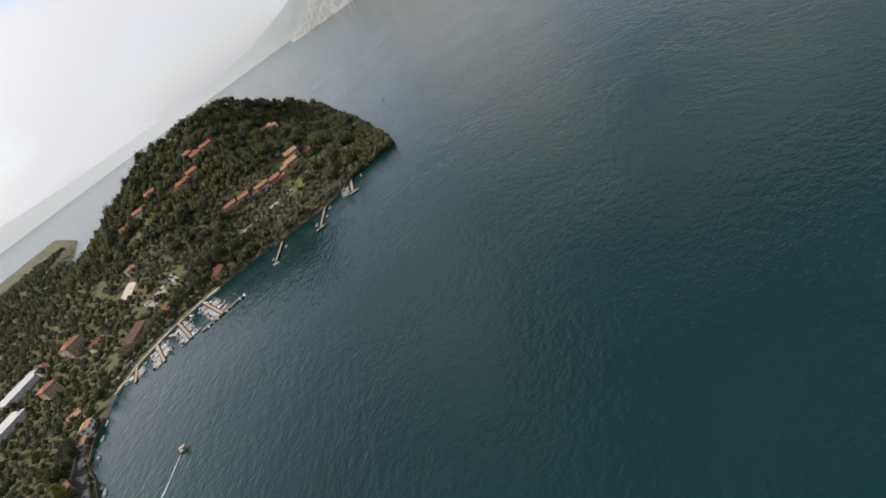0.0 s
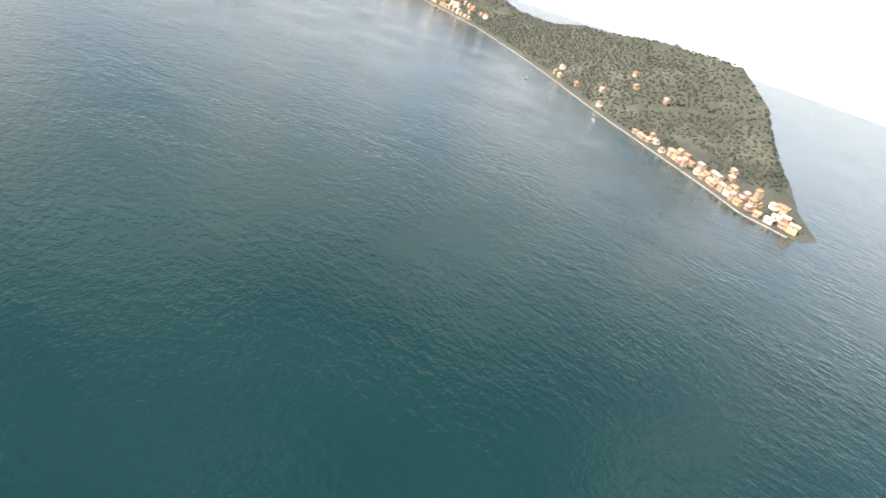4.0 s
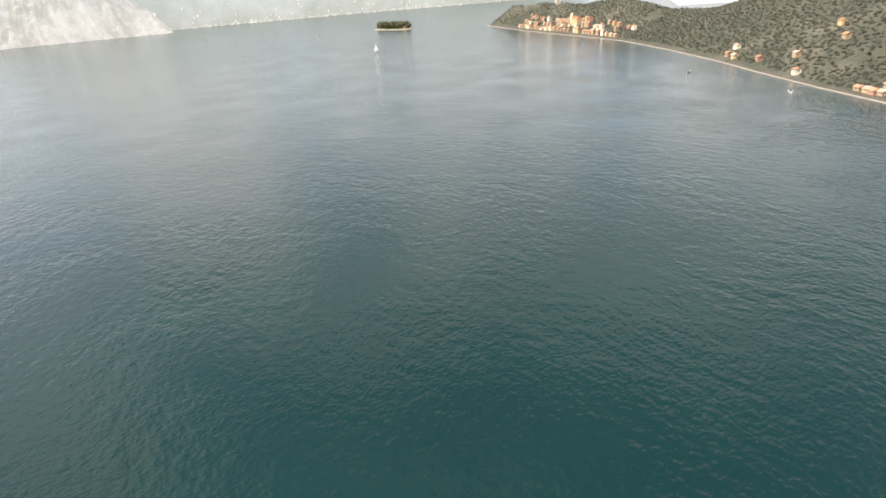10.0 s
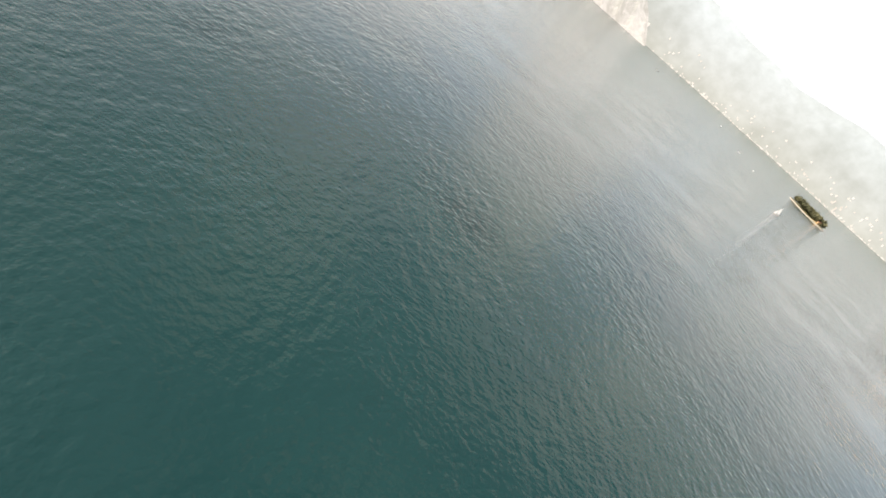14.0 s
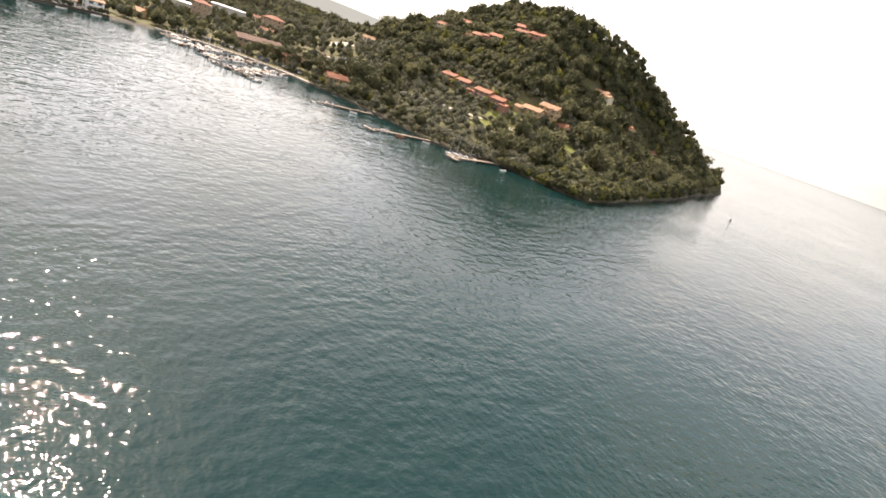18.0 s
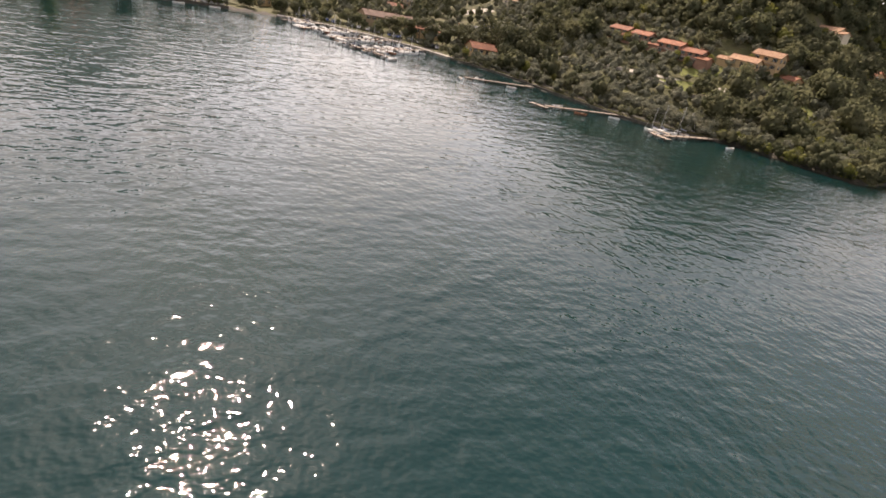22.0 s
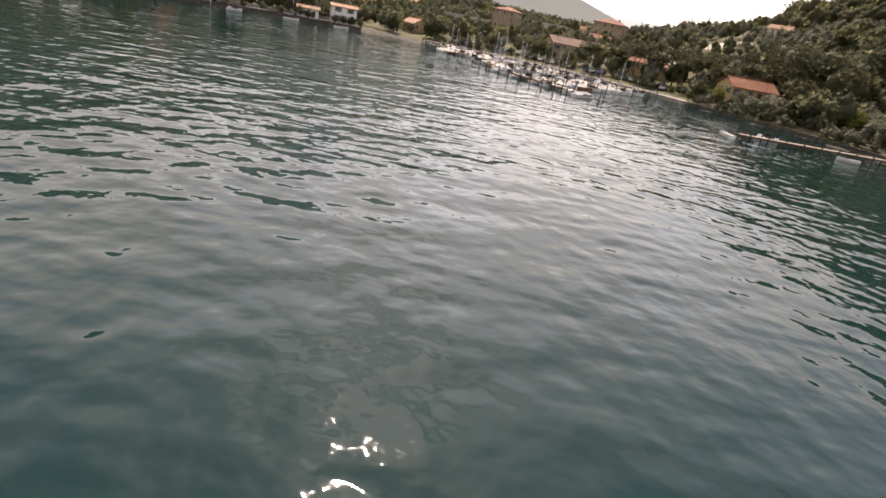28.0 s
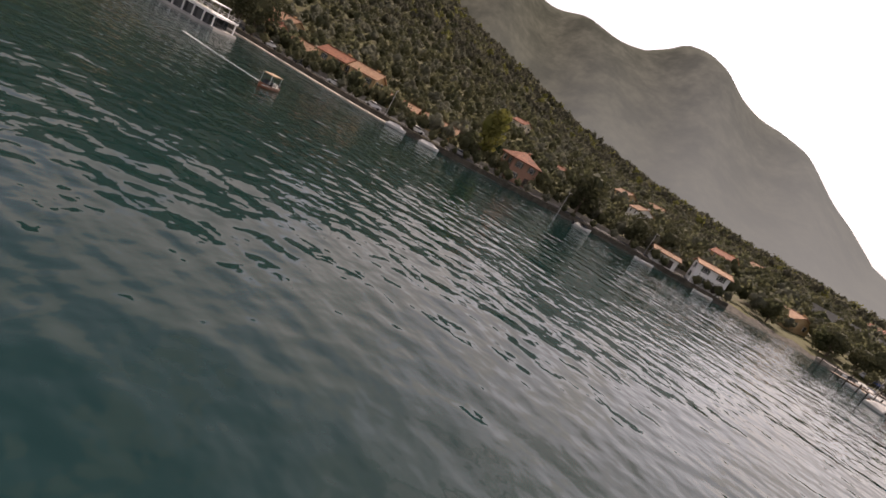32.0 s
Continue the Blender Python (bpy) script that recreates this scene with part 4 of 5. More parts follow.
house(-318, 150, 48, 11, 7, 2, STUCCO_OCHRE, TILE_TAN, "ochre house under a tan roof on the slope", "lakeside_house", "house")


# ---- boats ----
def hull_shape(length, beam, free_board):
    """Lofted hull with a pointed bow, flat stern and a sunken cockpit floor."""
    s = Shape()
    stations = [(-0.5, 0.80), (-0.3, 0.96), (0.0, 1.0), (0.22, 0.82), (0.38, 0.48), (0.5, 0.03)]
    rings = []
    for k, (t, wd) in enumerate(stations):
        x, w = t * length, wd * beam / 2
        z = free_board * (1 + 0.9 * max(0, t) + 0.15 * max(0, -t))
        rings.append([(x, -w, z), (x, -w * (0.78 - 0.5 * max(0, t)), 0.05), (x, 0, -0.25 + 0.5 * max(0, t)), (x, w * (0.78 - 0.5 * max(0, t)), 0.05), (x, w, z)])
    verts = [p for r in rings for p in r]
    faces = [(5 * k + j, 5 * k + j + 1, 5 * k + 6 + j, 5 * k + 5 + j) for k in range(5) for j in range(4)] + [(4, 3, 2, 1, 0)]
    return s.add(verts, [tuple(reversed(f)) for f in faces])


def deck_shape(length, beam, z, a=-0.49, b=0.47, k=0.93):
    pts = [(-0.5, 0.80), (-0.3, 0.96), (0.0, 1.0), (0.22, 0.82), (0.38, 0.48), (0.47, 0.12)]
    row = [(max(a, min(b, t)) * length, w * beam / 2 * k) for t, w in pts if a - 0.1 <= t <= b + 0.1]
    v = [(x, -w, z) for x, w in row] + [(x, w, z) for x, w in row]
    n = len(row)
    lo = [(x, y, z - 0.12) for x, y, _ in v]
    fs = [(i, i + 1, n + i + 1, n + i) for i in range(n - 1)] + [(2 * n + i, 3 * n + i, 3 * n + i + 1, 2 * n + i + 1) for i in range(n - 1)]
    fs += [(i, 2 * n + i, 2 * n + i + 1, i + 1) for i in range(n - 1)] + [(n + i, n + i + 1, 3 * n + i + 1, 3 * n + i) for i in range(n - 1)]
    return Shape().add(v + lo, fs)


def boat_thing(style, label, length, hull_mat):
    beam = length * 0.34
    fb = 0.3 + length * 0.05
    root = thing("sailing_boat" if style == "sail" else "motor_boat" if style == "motor" else "rowing_boat", pose(0, 0, 0), label, "boat", "moored boats")
    hull = part("hull", hull_shape(length, beam, fb), hull_mat, root)
    if style == "row":
        part("floor", deck_shape(length, beam, 0.28, k=0.8), TEAK, root)
        for t in (-0.25, 0.05):
            part("bench", Shape().box(t * length, -beam * 0.46, fb * 0.72, t * length + 0.28, beam * 0.46, fb * 0.78), TEAK, root)
    elif style == "cover":
        s = Shape()
        v = [(-0.48 * length, -beam * 0.4, fb), (-0.48 * length, beam * 0.4, fb), (0.3 * length, beam * 0.36, fb + 0.1), (0.48 * length, 0, fb + 0.12), (0.3 * length, -beam * 0.36, fb + 0.1),
             (-0.4 * length, 0, fb + 0.55), (0.1 * length, 0, fb + 0.75)]
        s.add(v, [(0, 5, 1), (1, 5, 6, 2), (2, 6, 3), (3, 6, 4), (4, 6, 5, 0)])
        part("cover", s, CANVAS if hull_mat is HULL_BLUE else CANVAS_GREY, root)
    else:
        part("deck", deck_shape(length, beam, fb - 0.04), GELCOAT if style == "motor" else TEAK, root)
        if style == "motor":
            s = Shape()
            x0, x1, w, z0 = -0.05 * length, 0.16 * length, beam * 0.34, fb
            s.add([(x0, -w, z0), (x1 + 0.5, -w * 0.8, z0), (x1 + 0.5, w * 0.8, z0), (x0, w, z0), (x0, -w * 0.9, z0 + 0.75), (x1 - 0.2, -w * 0.7, z0 + 0.75), (x1 - 0.2, w * 0.7, z0 + 0.75), (x0, w * 0.9, z0 + 0.75)],
                  [(0, 1, 5, 4), (1, 2, 6, 5), (2, 3, 7, 6), (3, 0, 4, 7), (4, 5, 6, 7)])
            part("windscreen", s, GLASS, root)
            part("seat", Shape().box(-0.34 * length, -w, fb - 0.02, -0.24 * length, w, fb + 0.45), CANVAS_GREY, root)
            part("outboard_motor", Shape().box(-0.58 * length, -0.2, 0.1, -0.5 * length, 0.2, fb + 0.5), RUBBER, root)
        else:
            c = Shape()
            c.add([(-0.08 * length, -beam * 0.3, fb), (0.26 * length, -beam * 0.18, fb), (0.26 * length, beam * 0.18, fb), (-0.08 * length, beam * 0.3, fb),
                   (-0.08 * length, -beam * 0.24, fb + 0.42), (0.22 * length, -beam * 0.13, fb + 0.3), (0.22 * length, beam * 0.13, fb + 0.3), (-0.08 * length, beam * 0.24, fb + 0.42)],
                  [(0, 1, 5, 4), (1, 2, 6, 5), (2, 3, 7, 6), (3, 0, 4, 7), (4, 5, 6, 7)])
            part("cabin", c, GELCOAT, root)
            part("mast", Shape().tube((0.08 * length, 0, fb), (0.08 * length, 0, fb + length * 1.25), 0.08, 0.05), ALU, root)
            part("boom", Shape().tube((0.08 * length, 0, fb + 1.2), (-0.36 * length, 0, fb + 1.15), 0.05), ALU, root)
            part("sail_cover", Shape().tube((0.06 * length, 0, fb + 1.34), (-0.34 * length, 0, fb + 1.27), 0.14, 0.09), CANVAS, root, "blue sail cover")
            for end in ((0.49 * length, 0), (-0.49 * length, 0), (0.05 * length, beam * 0.46), (0.05 * length, -beam * 0.46)):
                part("stay", Shape().tube((0.08 * length, 0, fb + length * 1.22), (end[0], end[1], fb), 0.018, sides=3), ALU, root)
    return root


def put_boat(style, x, y, turn, length=6.0, hull=GELCOAT, label=""):
    names = {"sail": "white sailing boat with furled sail, moored", "motor": "white motor boat with windscreen, moored", "row": "open wooden rowing boat, moored",
             "cover": "moored boat under a canvas cover"}
    key = (style, round(length), hull.name)
    m = pose(x, y, 0.0, 0, 0, turn)
    if key not in BOATS:
        BOATS[key] = boat_thing(style, label or names[style], round(length), hull)
        BOATS[key].matrix_basis = m
        return BOATS[key]
    ob = copy_thing(BOATS[key], m)
    return tagged(ob, label) if label else ob


BOATS = {}


# ---- piers ----
def pier(x0, y0, x1, y1, width=1.8, label="weathered wooden pier on dark posts", deck=0.75, spacing=3.5, mooring=0, out=6.5):
    """A plank pier from its root to its end; mooring posts stand off both sides."""
    dx, dy = x1 - x0, y1 - y0
    n = math.hypot(dx, dy)
    root = thing("pier", pose(x0, y0, 0, 0, 0, math.degrees(math.atan2(dy, dx))), label, "pier", "piers")
    part("deck", Shape().box(0, -width / 2, deck, n, width / 2, deck + 0.12), WOOD, root)
    for sy in (-1, 1):
        part("beam", Shape().box(0, sy * width * 0.42 - 0.08, deck - 0.22, n, sy * width * 0.42 + 0.08, deck), WOOD_DARK, root)
    post = Shape().tube((0, 0, -2.2), (0, 0, deck + 0.55), 0.14).mesh("post", WOOD_DARK)
    tall = Shape().tube((0, 0, -2.2), (0, 0, 2.1), 0.13).mesh("mooring_post", WOOD_DARK)
    k = 0.6
    while k < n:
        for sy in (-1, 1):
            part("post", post, None, root, at=pose(k, sy * (width / 2 + 0.1), 0))
        k += spacing
    for i in range(mooring):
        for sy in (-1, 1):
            part("mooring_post", tall, None, root, at=pose((i + 0.7) * n / mooring, sy * out, 0))
    return root


pier(43, 249, 21, 228, 2.2)                                 # three private piers on the peninsula
pier(22, 222, 17, 228, 2.6, "wooden pier head with moored sailing boats")
pier(8, 250, -18, 231, 1.7)
pier(-17, 227, -23, 231, 2.0, "pale floating pontoon at the pier's end")
pier(-26, 271, -50, 253, 1.7)
for i in range(5):
    f = 0.30 + 0.16 * i
    put_boat("sail" if i != 2 else "motor", 43 - 22 * f - 4.2, 249 - 21 * f + 4.6, 136, 7 if i % 2 else 6)
put_boat("row", 45, 238, 40, 4)
put_boat("row", 6, 243, 200, 4, GELCOAT)
put_boat("row", -6, 235, 215, 5, HULL_RED)
put_boat("row", -14, 240, 30, 4)
put_boat("row", -33, 259, 210, 4, GELCOAT)
put_boat("motor", -46, 261, 40, 5)
put_boat("row", -52, 251, 120, 5)
put_boat("motor", 217, 340, 65, 6, label="small white motor boat lying off the headland")

MARINA = [((-83, 314), (-97, 264), 6), ((-103, 322), (-117, 279), 6), ((-123, 324), (-136, 288), 5), ((-141, 324), (-153, 303), 3)]
for (x0, y0), (x1, y1), posts in MARINA:
    pier(x0, y0, x1, y1, 2.0, "wooden marina pier between moored boats", mooring=posts * 2)
    n = math.hypot(x1 - x0, y1 - y0)
    ux, uy = (x1 - x0) / n, (y1 - y0) / n
    k = 9.0
    while k < n - 1:
        for sy in (-1, 1):
            if random.random() < 0.86:
                style = random.choice(("sail", "motor", "motor", "cover", "cover", "row"))
                ln = random.choice((5, 6, 6, 7)) if style != "row" else 4
                hull = random.choice((GELCOAT, GELCOAT, GELCOAT, GELCOAT, GELCOAT, HULL_RED, HULL_RED)) if style in ("cover", "row") else GELCOAT
                put_boat(style, x0 + ux * k - uy * sy * (1.6 + ln / 2), y0 + uy * k + ux * sy * (1.6 + ln / 2), math.degrees(math.atan2(ux, -uy)) + (0 if sy > 0 else 180), ln, hull)
        k += 3.1
pier(-112, 272, -80, 257, 2.2, "outer marina pontoon with mooring posts", mooring=9, out=5.0)
for k in range(9):
    if k not in (3, 6):
        put_boat(random.choice(("motor", "cover", "sail")), -109 + 3.3 * k + 1.6, 273.5 - 1.55 * k - 4.2, 65 + 180 * (k % 2), random.choice((5, 6)), GELCOAT)
for k in range(12):
    put_boat(random.choice(("motor", "cover", "cover", "row")), -150 + 6.0 * k, 318.5 - 0.5 * abs(k - 5) + (1 if k < 6 else -2.2 * (k - 8) * (k > 8)) - 1.5, 95 + random.uniform(-12, 12), 5,
             random.choice((GELCOAT, GELCOAT, GELCOAT, HULL_RED)))
for x, y, a, st in ((-212, 221, 60, "cover"), (-217, 214, 55, "cover"), (-190, 277, 45, "row"), (-199, 262, 70, "motor"), (-181, 291, 45, "row")):
    put_boat(st, x, y, a, 5, GELCOAT)

# Lake ferry landing: a white floating hall on a pontoon.
landing = thing("floating_hall", pose(-247, 165, 0, 0, 0, 48), "white floating hall with glazed sides and a railed roof terrace", "floating hall")
part("pontoon", Shape().box(-15, -4, -0.4, 15, 4, 0.6), CONCRETE, landing)
part("glazing", Shape().box(-13.5, -3.1, 0.6, 12.5, 3.1, 2.9), GLASS, landing)
part("roof", Shape().box(-14.5, -3.8, 2.9, 14.5, 3.8, 3.3), STUCCO_WHITE, landing)
part("awning", Shape().box(-2, -3.2, 5.4, 12, 3.2, 5.55), SAIL, landing)
for k in range(11):
    for sy in (-1, 1):
        part("column", Shape().box(-0.12, -0.12, 0.6, 0.12, 0.12, 2.9), STUCCO_WHITE, landing, at=pose(-14 + 2.8 * k, sy * 3.6, 0))
for k in range(6):
    for sy in (-1, 1):
        part("awning_post", Shape().tube((0, 0, 3.3), (0, 0, 5.4), 0.06), ALU, landing, at=pose(-1.8 + 2.7 * k, sy * 3.0, 0))
rail = Shape()
for sy in (-1, 1):
    rail.box(-14.4, sy * 3.7 - 0.03, 4.2, 14.4, sy * 3.7 + 0.03, 4.28).box(-14.4, sy * 3.7 - 0.02, 3.75, 14.4, sy * 3.7 + 0.02, 3.8)
    for k in range(20):
        rail.box(-14.4 + k * 1.515, sy * 3.7 - 0.03, 3.3, -14.34 + k * 1.515, sy * 3.7 + 0.03, 4.25)
part("railing", rail, STUCCO_WHITE, landing)

launch = put_boat("motor", -184, 180, -40, 5, HULL_RED, label="brown motor launch with a wooden canopy under way")
part("canopy", Shape().box(-1.6, -0.9, 2.1, 1.2, 0.9, 2.2), TEAK, launch)
for sx in (-1.5, 1.1):
    for sy in (-0.8, 0.8):
        part("canopy_post", Shape().tube((sx, sy, 0.8), (sx, sy, 2.1), 0.04, sides=4), ALU, launch)

wv2, wf2 = [], []
for k in range(25):                                 # the launch's wake
    f = k / 24
    cx2, cy2 = -186 - 20 * f, 181 - 15 * f * (1 - 0.12 * f)
    for side in (-1, 1):
        half = (0.2 + 0.25 * f) * (1 + 0.3 * math.sin(9 * f + side))
        wv2.append((cx2 + 0.58 * half * side, cy2 - 0.8 * half * side, 0.03))
    if k:
        o = 2 * k
        wf2.append((o - 2, o - 1, o + 1, o))
tagged(new("wake", mesh_of("wake", wv2, wf2, FOAM)), "thin trail of white foam behind the launch", "wake", kind="structure")

racer = put_boat("sail", 865, 102, 110, 9, label="sailing yacht with a white sail set, far out")
part("mainsail", Shape().add([(0.6, 0.05, 2.4), (-3.6, 0.3, 2.3), (0.65, 0.05, 12.2), (0.6, -0.05, 2.4), (-3.6, 0.2, 2.3), (0.65, -0.05, 12.2)], [(0, 1, 2), (5, 4, 3), (0, 3, 4, 1), (1, 4, 5, 2), (2, 5, 3, 0)]), SAIL, racer)
part("jib", Shape().add([(4.3, 0.05, 1.1), (1.0, 0.3, 1.5), (0.85, 0.05, 10.4), (4.3, -0.05, 1.1), (1.0, 0.2, 1.5), (0.85, -0.05, 10.4)], [(0, 1, 2), (5, 4, 3), (0, 3, 4, 1), (1, 4, 5, 2), (2, 5, 3, 0)]), SAIL, racer)
for x, y, a in ((420, -290, 150), (300, -325, 165), (820, -240, 120), (1300, 300, 20), (1500, 420, 60), (2000, 700, 40), (1750, 900, 100)):
    put_boat("motor", x, y, a, 8, label="white motor boat out on the lake")


# ---- shore walls, road, beach ----
def strip(name, pts, w0, w1, top, bottom, mat, label, category):
    """A band along a line, from w0 to w1 metres to its right."""
    p = np.array(pts, float)
    t = np.gradient(p, axis=0)
    t /= np.linalg.norm(t, axis=1)[:, None]
    nrm = np.stack([t[:, 1], -t[:, 0]], 1)
    s = Shape()
    vs = []
    for (x, y), n in zip(p, nrm):
        a, b = (x + n[0] * w0, y + n[1] * w0), (x + n[0] * w1, y + n[1] * w1)
        vs += [(*a, top(*a) if callable(top) else top), (*b, top(*b) if callable(top) else top), (*b, bottom), (*a, bottom)]
    fs = []
    for k in range(len(p) - 1):
        o = 4 * k
        fs += [(o, o + 4, o + 5, o + 1), (o + 1, o + 5, o + 6, o + 2), (o + 3, o + 2, o + 6, o + 7), (o, o + 3, o + 7, o + 4)]
    s.add(vs, fs + [(0, 1, 2, 3), (4 * len(p) - 4, 4 * len(p) - 1, 4 * len(p) - 2, 4 * len(p) - 3)])
    return tagged(new(name, s.mesh(name, mat)), label, category, kind="structure")


def along(pts, step=3.0):
    p = np.array(pts, float)
    d = np.r_[0, np.cumsum(np.hypot(*np.diff(p, axis=0).T))]
    u = np.arange(0, d[-1] + 0.01, step)
    return np.stack([np.interp(u, d, p[:, 0]), np.interp(u, d, p[:, 1])], 1)


i0, i1 = SHORE.index((-286, 158)), SHORE.index((-178, 300))
bay_line = along(SHORE[i0:i1 + 1])
strip("shore_wall", bay_line, -0.9, -0.2, 1.3, -1.5, ROCK, "low dark stone wall along the bay shore", "wall")
strip("road", bay_line, -9.5, -5.0, lambda x, y: ground(x, y) + 0.12, -1.5, ASPHALT, "narrow asphalt lake road", "road")
strip("garden_wall", bay_line, -11.0, -10.6, lambda x, y: ground(x, y) + 1.1, -1.5, STONE_WALL, "stone garden wall behind the lake road", "wall")
strip("beach", along([(-262, 179), (-252, 187), (-238, 197), (-226, 207), (-220, 215)], 2.0), 0.2, 3.0, 0.28, -1.5, GRAVEL, "pale gravel beach below the wall", "beach")
h0, h1 = SHORE.index((-163, 316)), SHORE.index((-68, 306))
quay_line = along(SHORE[h0:h1 + 1])
strip("quay", quay_line, -5.5, 0.5, 0.95, -2.0, STONE_WALL, "dark stone harbour quay", "quay")
p0, p1 = SHORE.index((-68, 306)), SHORE.index((45, 248))
path_line = along(SHORE[p0:p1 + 1])
strip("shore_wall_peninsula", path_line, -0.6, 0.1, 1.0, -1.5, ROCK, "dark stone wall along the peninsula shore", "wall")
strip("lake_path", path_line, -3.0, -2.2, lambda x, y: ground(x, y) + 0.06, -1.0, EARTH, "trodden earth path along the lake", "path")
strip("stone_bank", path_line, -7.0, -3.4, lambda x, y: ground(x, y) + 0.16, -1.0, ROCK, "dark stony bank above the lakeside path", "bank")
for n_lawn, (ends, half) in enumerate(((((70, 312), (92, 308)), 4.5), (((24, 297), (50, 305)), 5.0), (((84, 292), (106, 292)), 4.0), (((34, 314), (58, 322)), 3.5), (((-52, 352), (-30, 338)), 5.0))):
    strip("lawn_" + str(n_lawn + 1), along(ends, 2.0), -half, half, lambda x, y: ground(x, y) + 0.2, -1.0, LAWN, "sunlit mown lawn on a garden terrace", "lawn")
    for q in along(ends, 3.0):
        CLEAR.append((q[0], q[1], half - 0.8))
strip("drive", along([(-40, 345), (-14, 330), (14, 312), (40, 302), (58, 306)], 3.0), -1.6, 1.6, lambda x, y: ground(x, y) + 0.15, -1.0, GRAVEL, "pale drive up to the villas", "drive")
strip("terrace_wall", along([(-6, 322), (16, 304), (36, 291), (52, 290)], 3.0), -0.3, 0.3, lambda x, y: ground(x, y) + 1.2, -1.0, STONE_WALL, "stone terrace wall among the olives", "wall")
strip("gravel_yard", along([(-88, 424), (-70, 430)], 3.0), -6, 6, lambda x, y: ground(x, y) + 0.2, -1.0, GRAVEL, "pale gravel yard below the wooded hill", "yard")
strip("car_park", along([(-92, 384), (-60, 376)], 4.0), -8, 8, lambda x, y: ground(x, y) + 0.12, -1.0, STONE_WALL, "grey gravel car park behind the harbour", "car park")
for px, py, pr in ((-92, 384, 10), (-76, 380, 10), (-60, 376, 10), (-79, 427, 12), (-40, 345, 3), (-14, 330, 3), (14, 312, 3), (40, 302, 3)):
    CLEAR.append((px, py, pr))


# ---- cars ----
def car(x, y, turn, paint, label):
    root = thing("car", pose(x, y, ground(x, y) + 0.15, 0, 0, turn), label, "car", "parked cars")
    prof = [(-2.1, 0.35), (-2.1, 0.85), (-1.5, 0.95), (-1.1, 1.42), (0.45, 1.42), (1.0, 0.95), (2.0, 0.82), (2.1, 0.35)]
    s = Shape()
    n = len(prof)
    s.add([(px, -0.82, pz) for px, pz in prof] + [(px, 0.82, pz) for px, pz in prof], [tuple(range(n)), tuple(range(2 * n - 1, n - 1, -1))] + [(i, n + i, n + (i + 1) % n, (i + 1) % n) for i in range(n)])
    part("body", s, paint, root)
    for sy in (-1, 1):
        part("side_window", Shape().add([(-1.3, sy * 0.83, 1.0), (0.8, sy * 0.83, 1.0), (0.42, sy * 0.83, 1.34), (-1.02, sy * 0.83, 1.34), (-1.3, sy * 0.8, 1.0), (0.8, sy * 0.8, 1.0), (0.42, sy * 0.8, 1.34), (-1.02, sy * 0.8, 1.34)],
                                        [(0, 1, 2, 3), (7, 6, 5, 4), (0, 4, 5, 1), (1, 5, 6, 2), (2, 6, 7, 3), (3, 7, 4, 0)]), GLASS, root)
    part("windscreen", Shape().add([(0.96, -0.72, 1.0), (0.96, 0.72, 1.0), (0.52, 0.72, 1.38), (0.52, -0.72, 1.38), (0.98, -0.72, 1.02), (0.98, 0.72, 1.02), (0.54, 0.72, 1.4), (0.54, -0.72, 1.4)],
                                   [(3, 2, 1, 0), (4, 5, 6, 7), (0, 1, 5, 4), (1, 2, 6, 5), (2, 3, 7, 6), (3, 0, 4, 7)]), GLASS, root)
    part("rear_window", Shape().add([(-1.48, -0.72, 1.0), (-1.48, 0.72, 1.0), (-1.14, 0.72, 1.38), (-1.14, -0.72, 1.38), (-1.5, -0.72, 1.02), (-1.5, 0.72, 1.02), (-1.16, 0.72, 1.4), (-1.16, -0.72, 1.4)],
                                    [(0, 1, 2, 3), (7, 6, 5, 4), (0, 4, 5, 1), (1, 5, 6, 2), (2, 6, 7, 3), (3, 7, 4, 0)]), GLASS, root)
    wheel = Shape()
    wheel.tube((0, -0.1, 0), (0, 0.1, 0), 0.32, sides=10)
    me = wheel.mesh("wheel", RUBBER)
    for wx in (-1.3, 1.3):
        for wy in (-0.78, 0.78):
            part("wheel", me, None, root, at=pose(wx, wy, 0.32))
    return root


for k in range(11):
    c = random.randrange(5)
    if random.random() < 0.85:
        car(-90 + 3.0 * k, 388 - 0.75 * k, 75 + random.uniform(-4, 4), CAR_PAINTS[c], ("white", "silver", "dark", "blue", "red")[c] + " car parked on gravel behind the harbour")
for k in range(22):
    q = quay_line[2 + int(k * (len(quay_line) - 5) / 22)]
    c = random.randrange(5)
    car(q[0] + random.uniform(-0.5, 0.5), q[1] + 10.5, random.uniform(78, 100), CAR_PAINTS[c], ("white", "silver", "dark", "blue", "red")[c] + " car parked along the harbour quay")
for k in range(9):
    q = bay_line[3 + 4 * k]
    c = random.randrange(3)
    car(q[0] - 4.2, q[1] + 1, 80 + random.uniform(-8, 8), CAR_PAINTS[c], ("white", "silver", "dark")[c] + " car parked beside the lake road")

# ---- lamp posts on the bay ----
for x, y in ((-222, 213), (-203, 258), (-196, 285)):
    lp = thing("lamp_post", pose(x - 2, y, ground(x - 2, y)), "slim grey lamp post by the shore wall", "lamp post", "lamp posts")
    part("pole", Shape().tube((0, 0, -0.5), (0, 0, 6.5), 0.08, 0.05), ALU, lp)
    part("lamp_head", Shape().box(-0.1, -0.1, 6.4, 0.9, 0.1, 6.55), ALU, lp)


# ---- island villages ----
def isle_ground(x, y):
    return float(isle_height(np.array([x]), np.array([y]))[0][0])


WALLS = (STUCCO_OCHRE, STUCCO_BROWN, STUCCO_CREAM, STUCCO_BROWN, STUCCO_RED)
WALL_WORDS = ("ochre", "tan-brown", "cream", "tan-brown", "red")


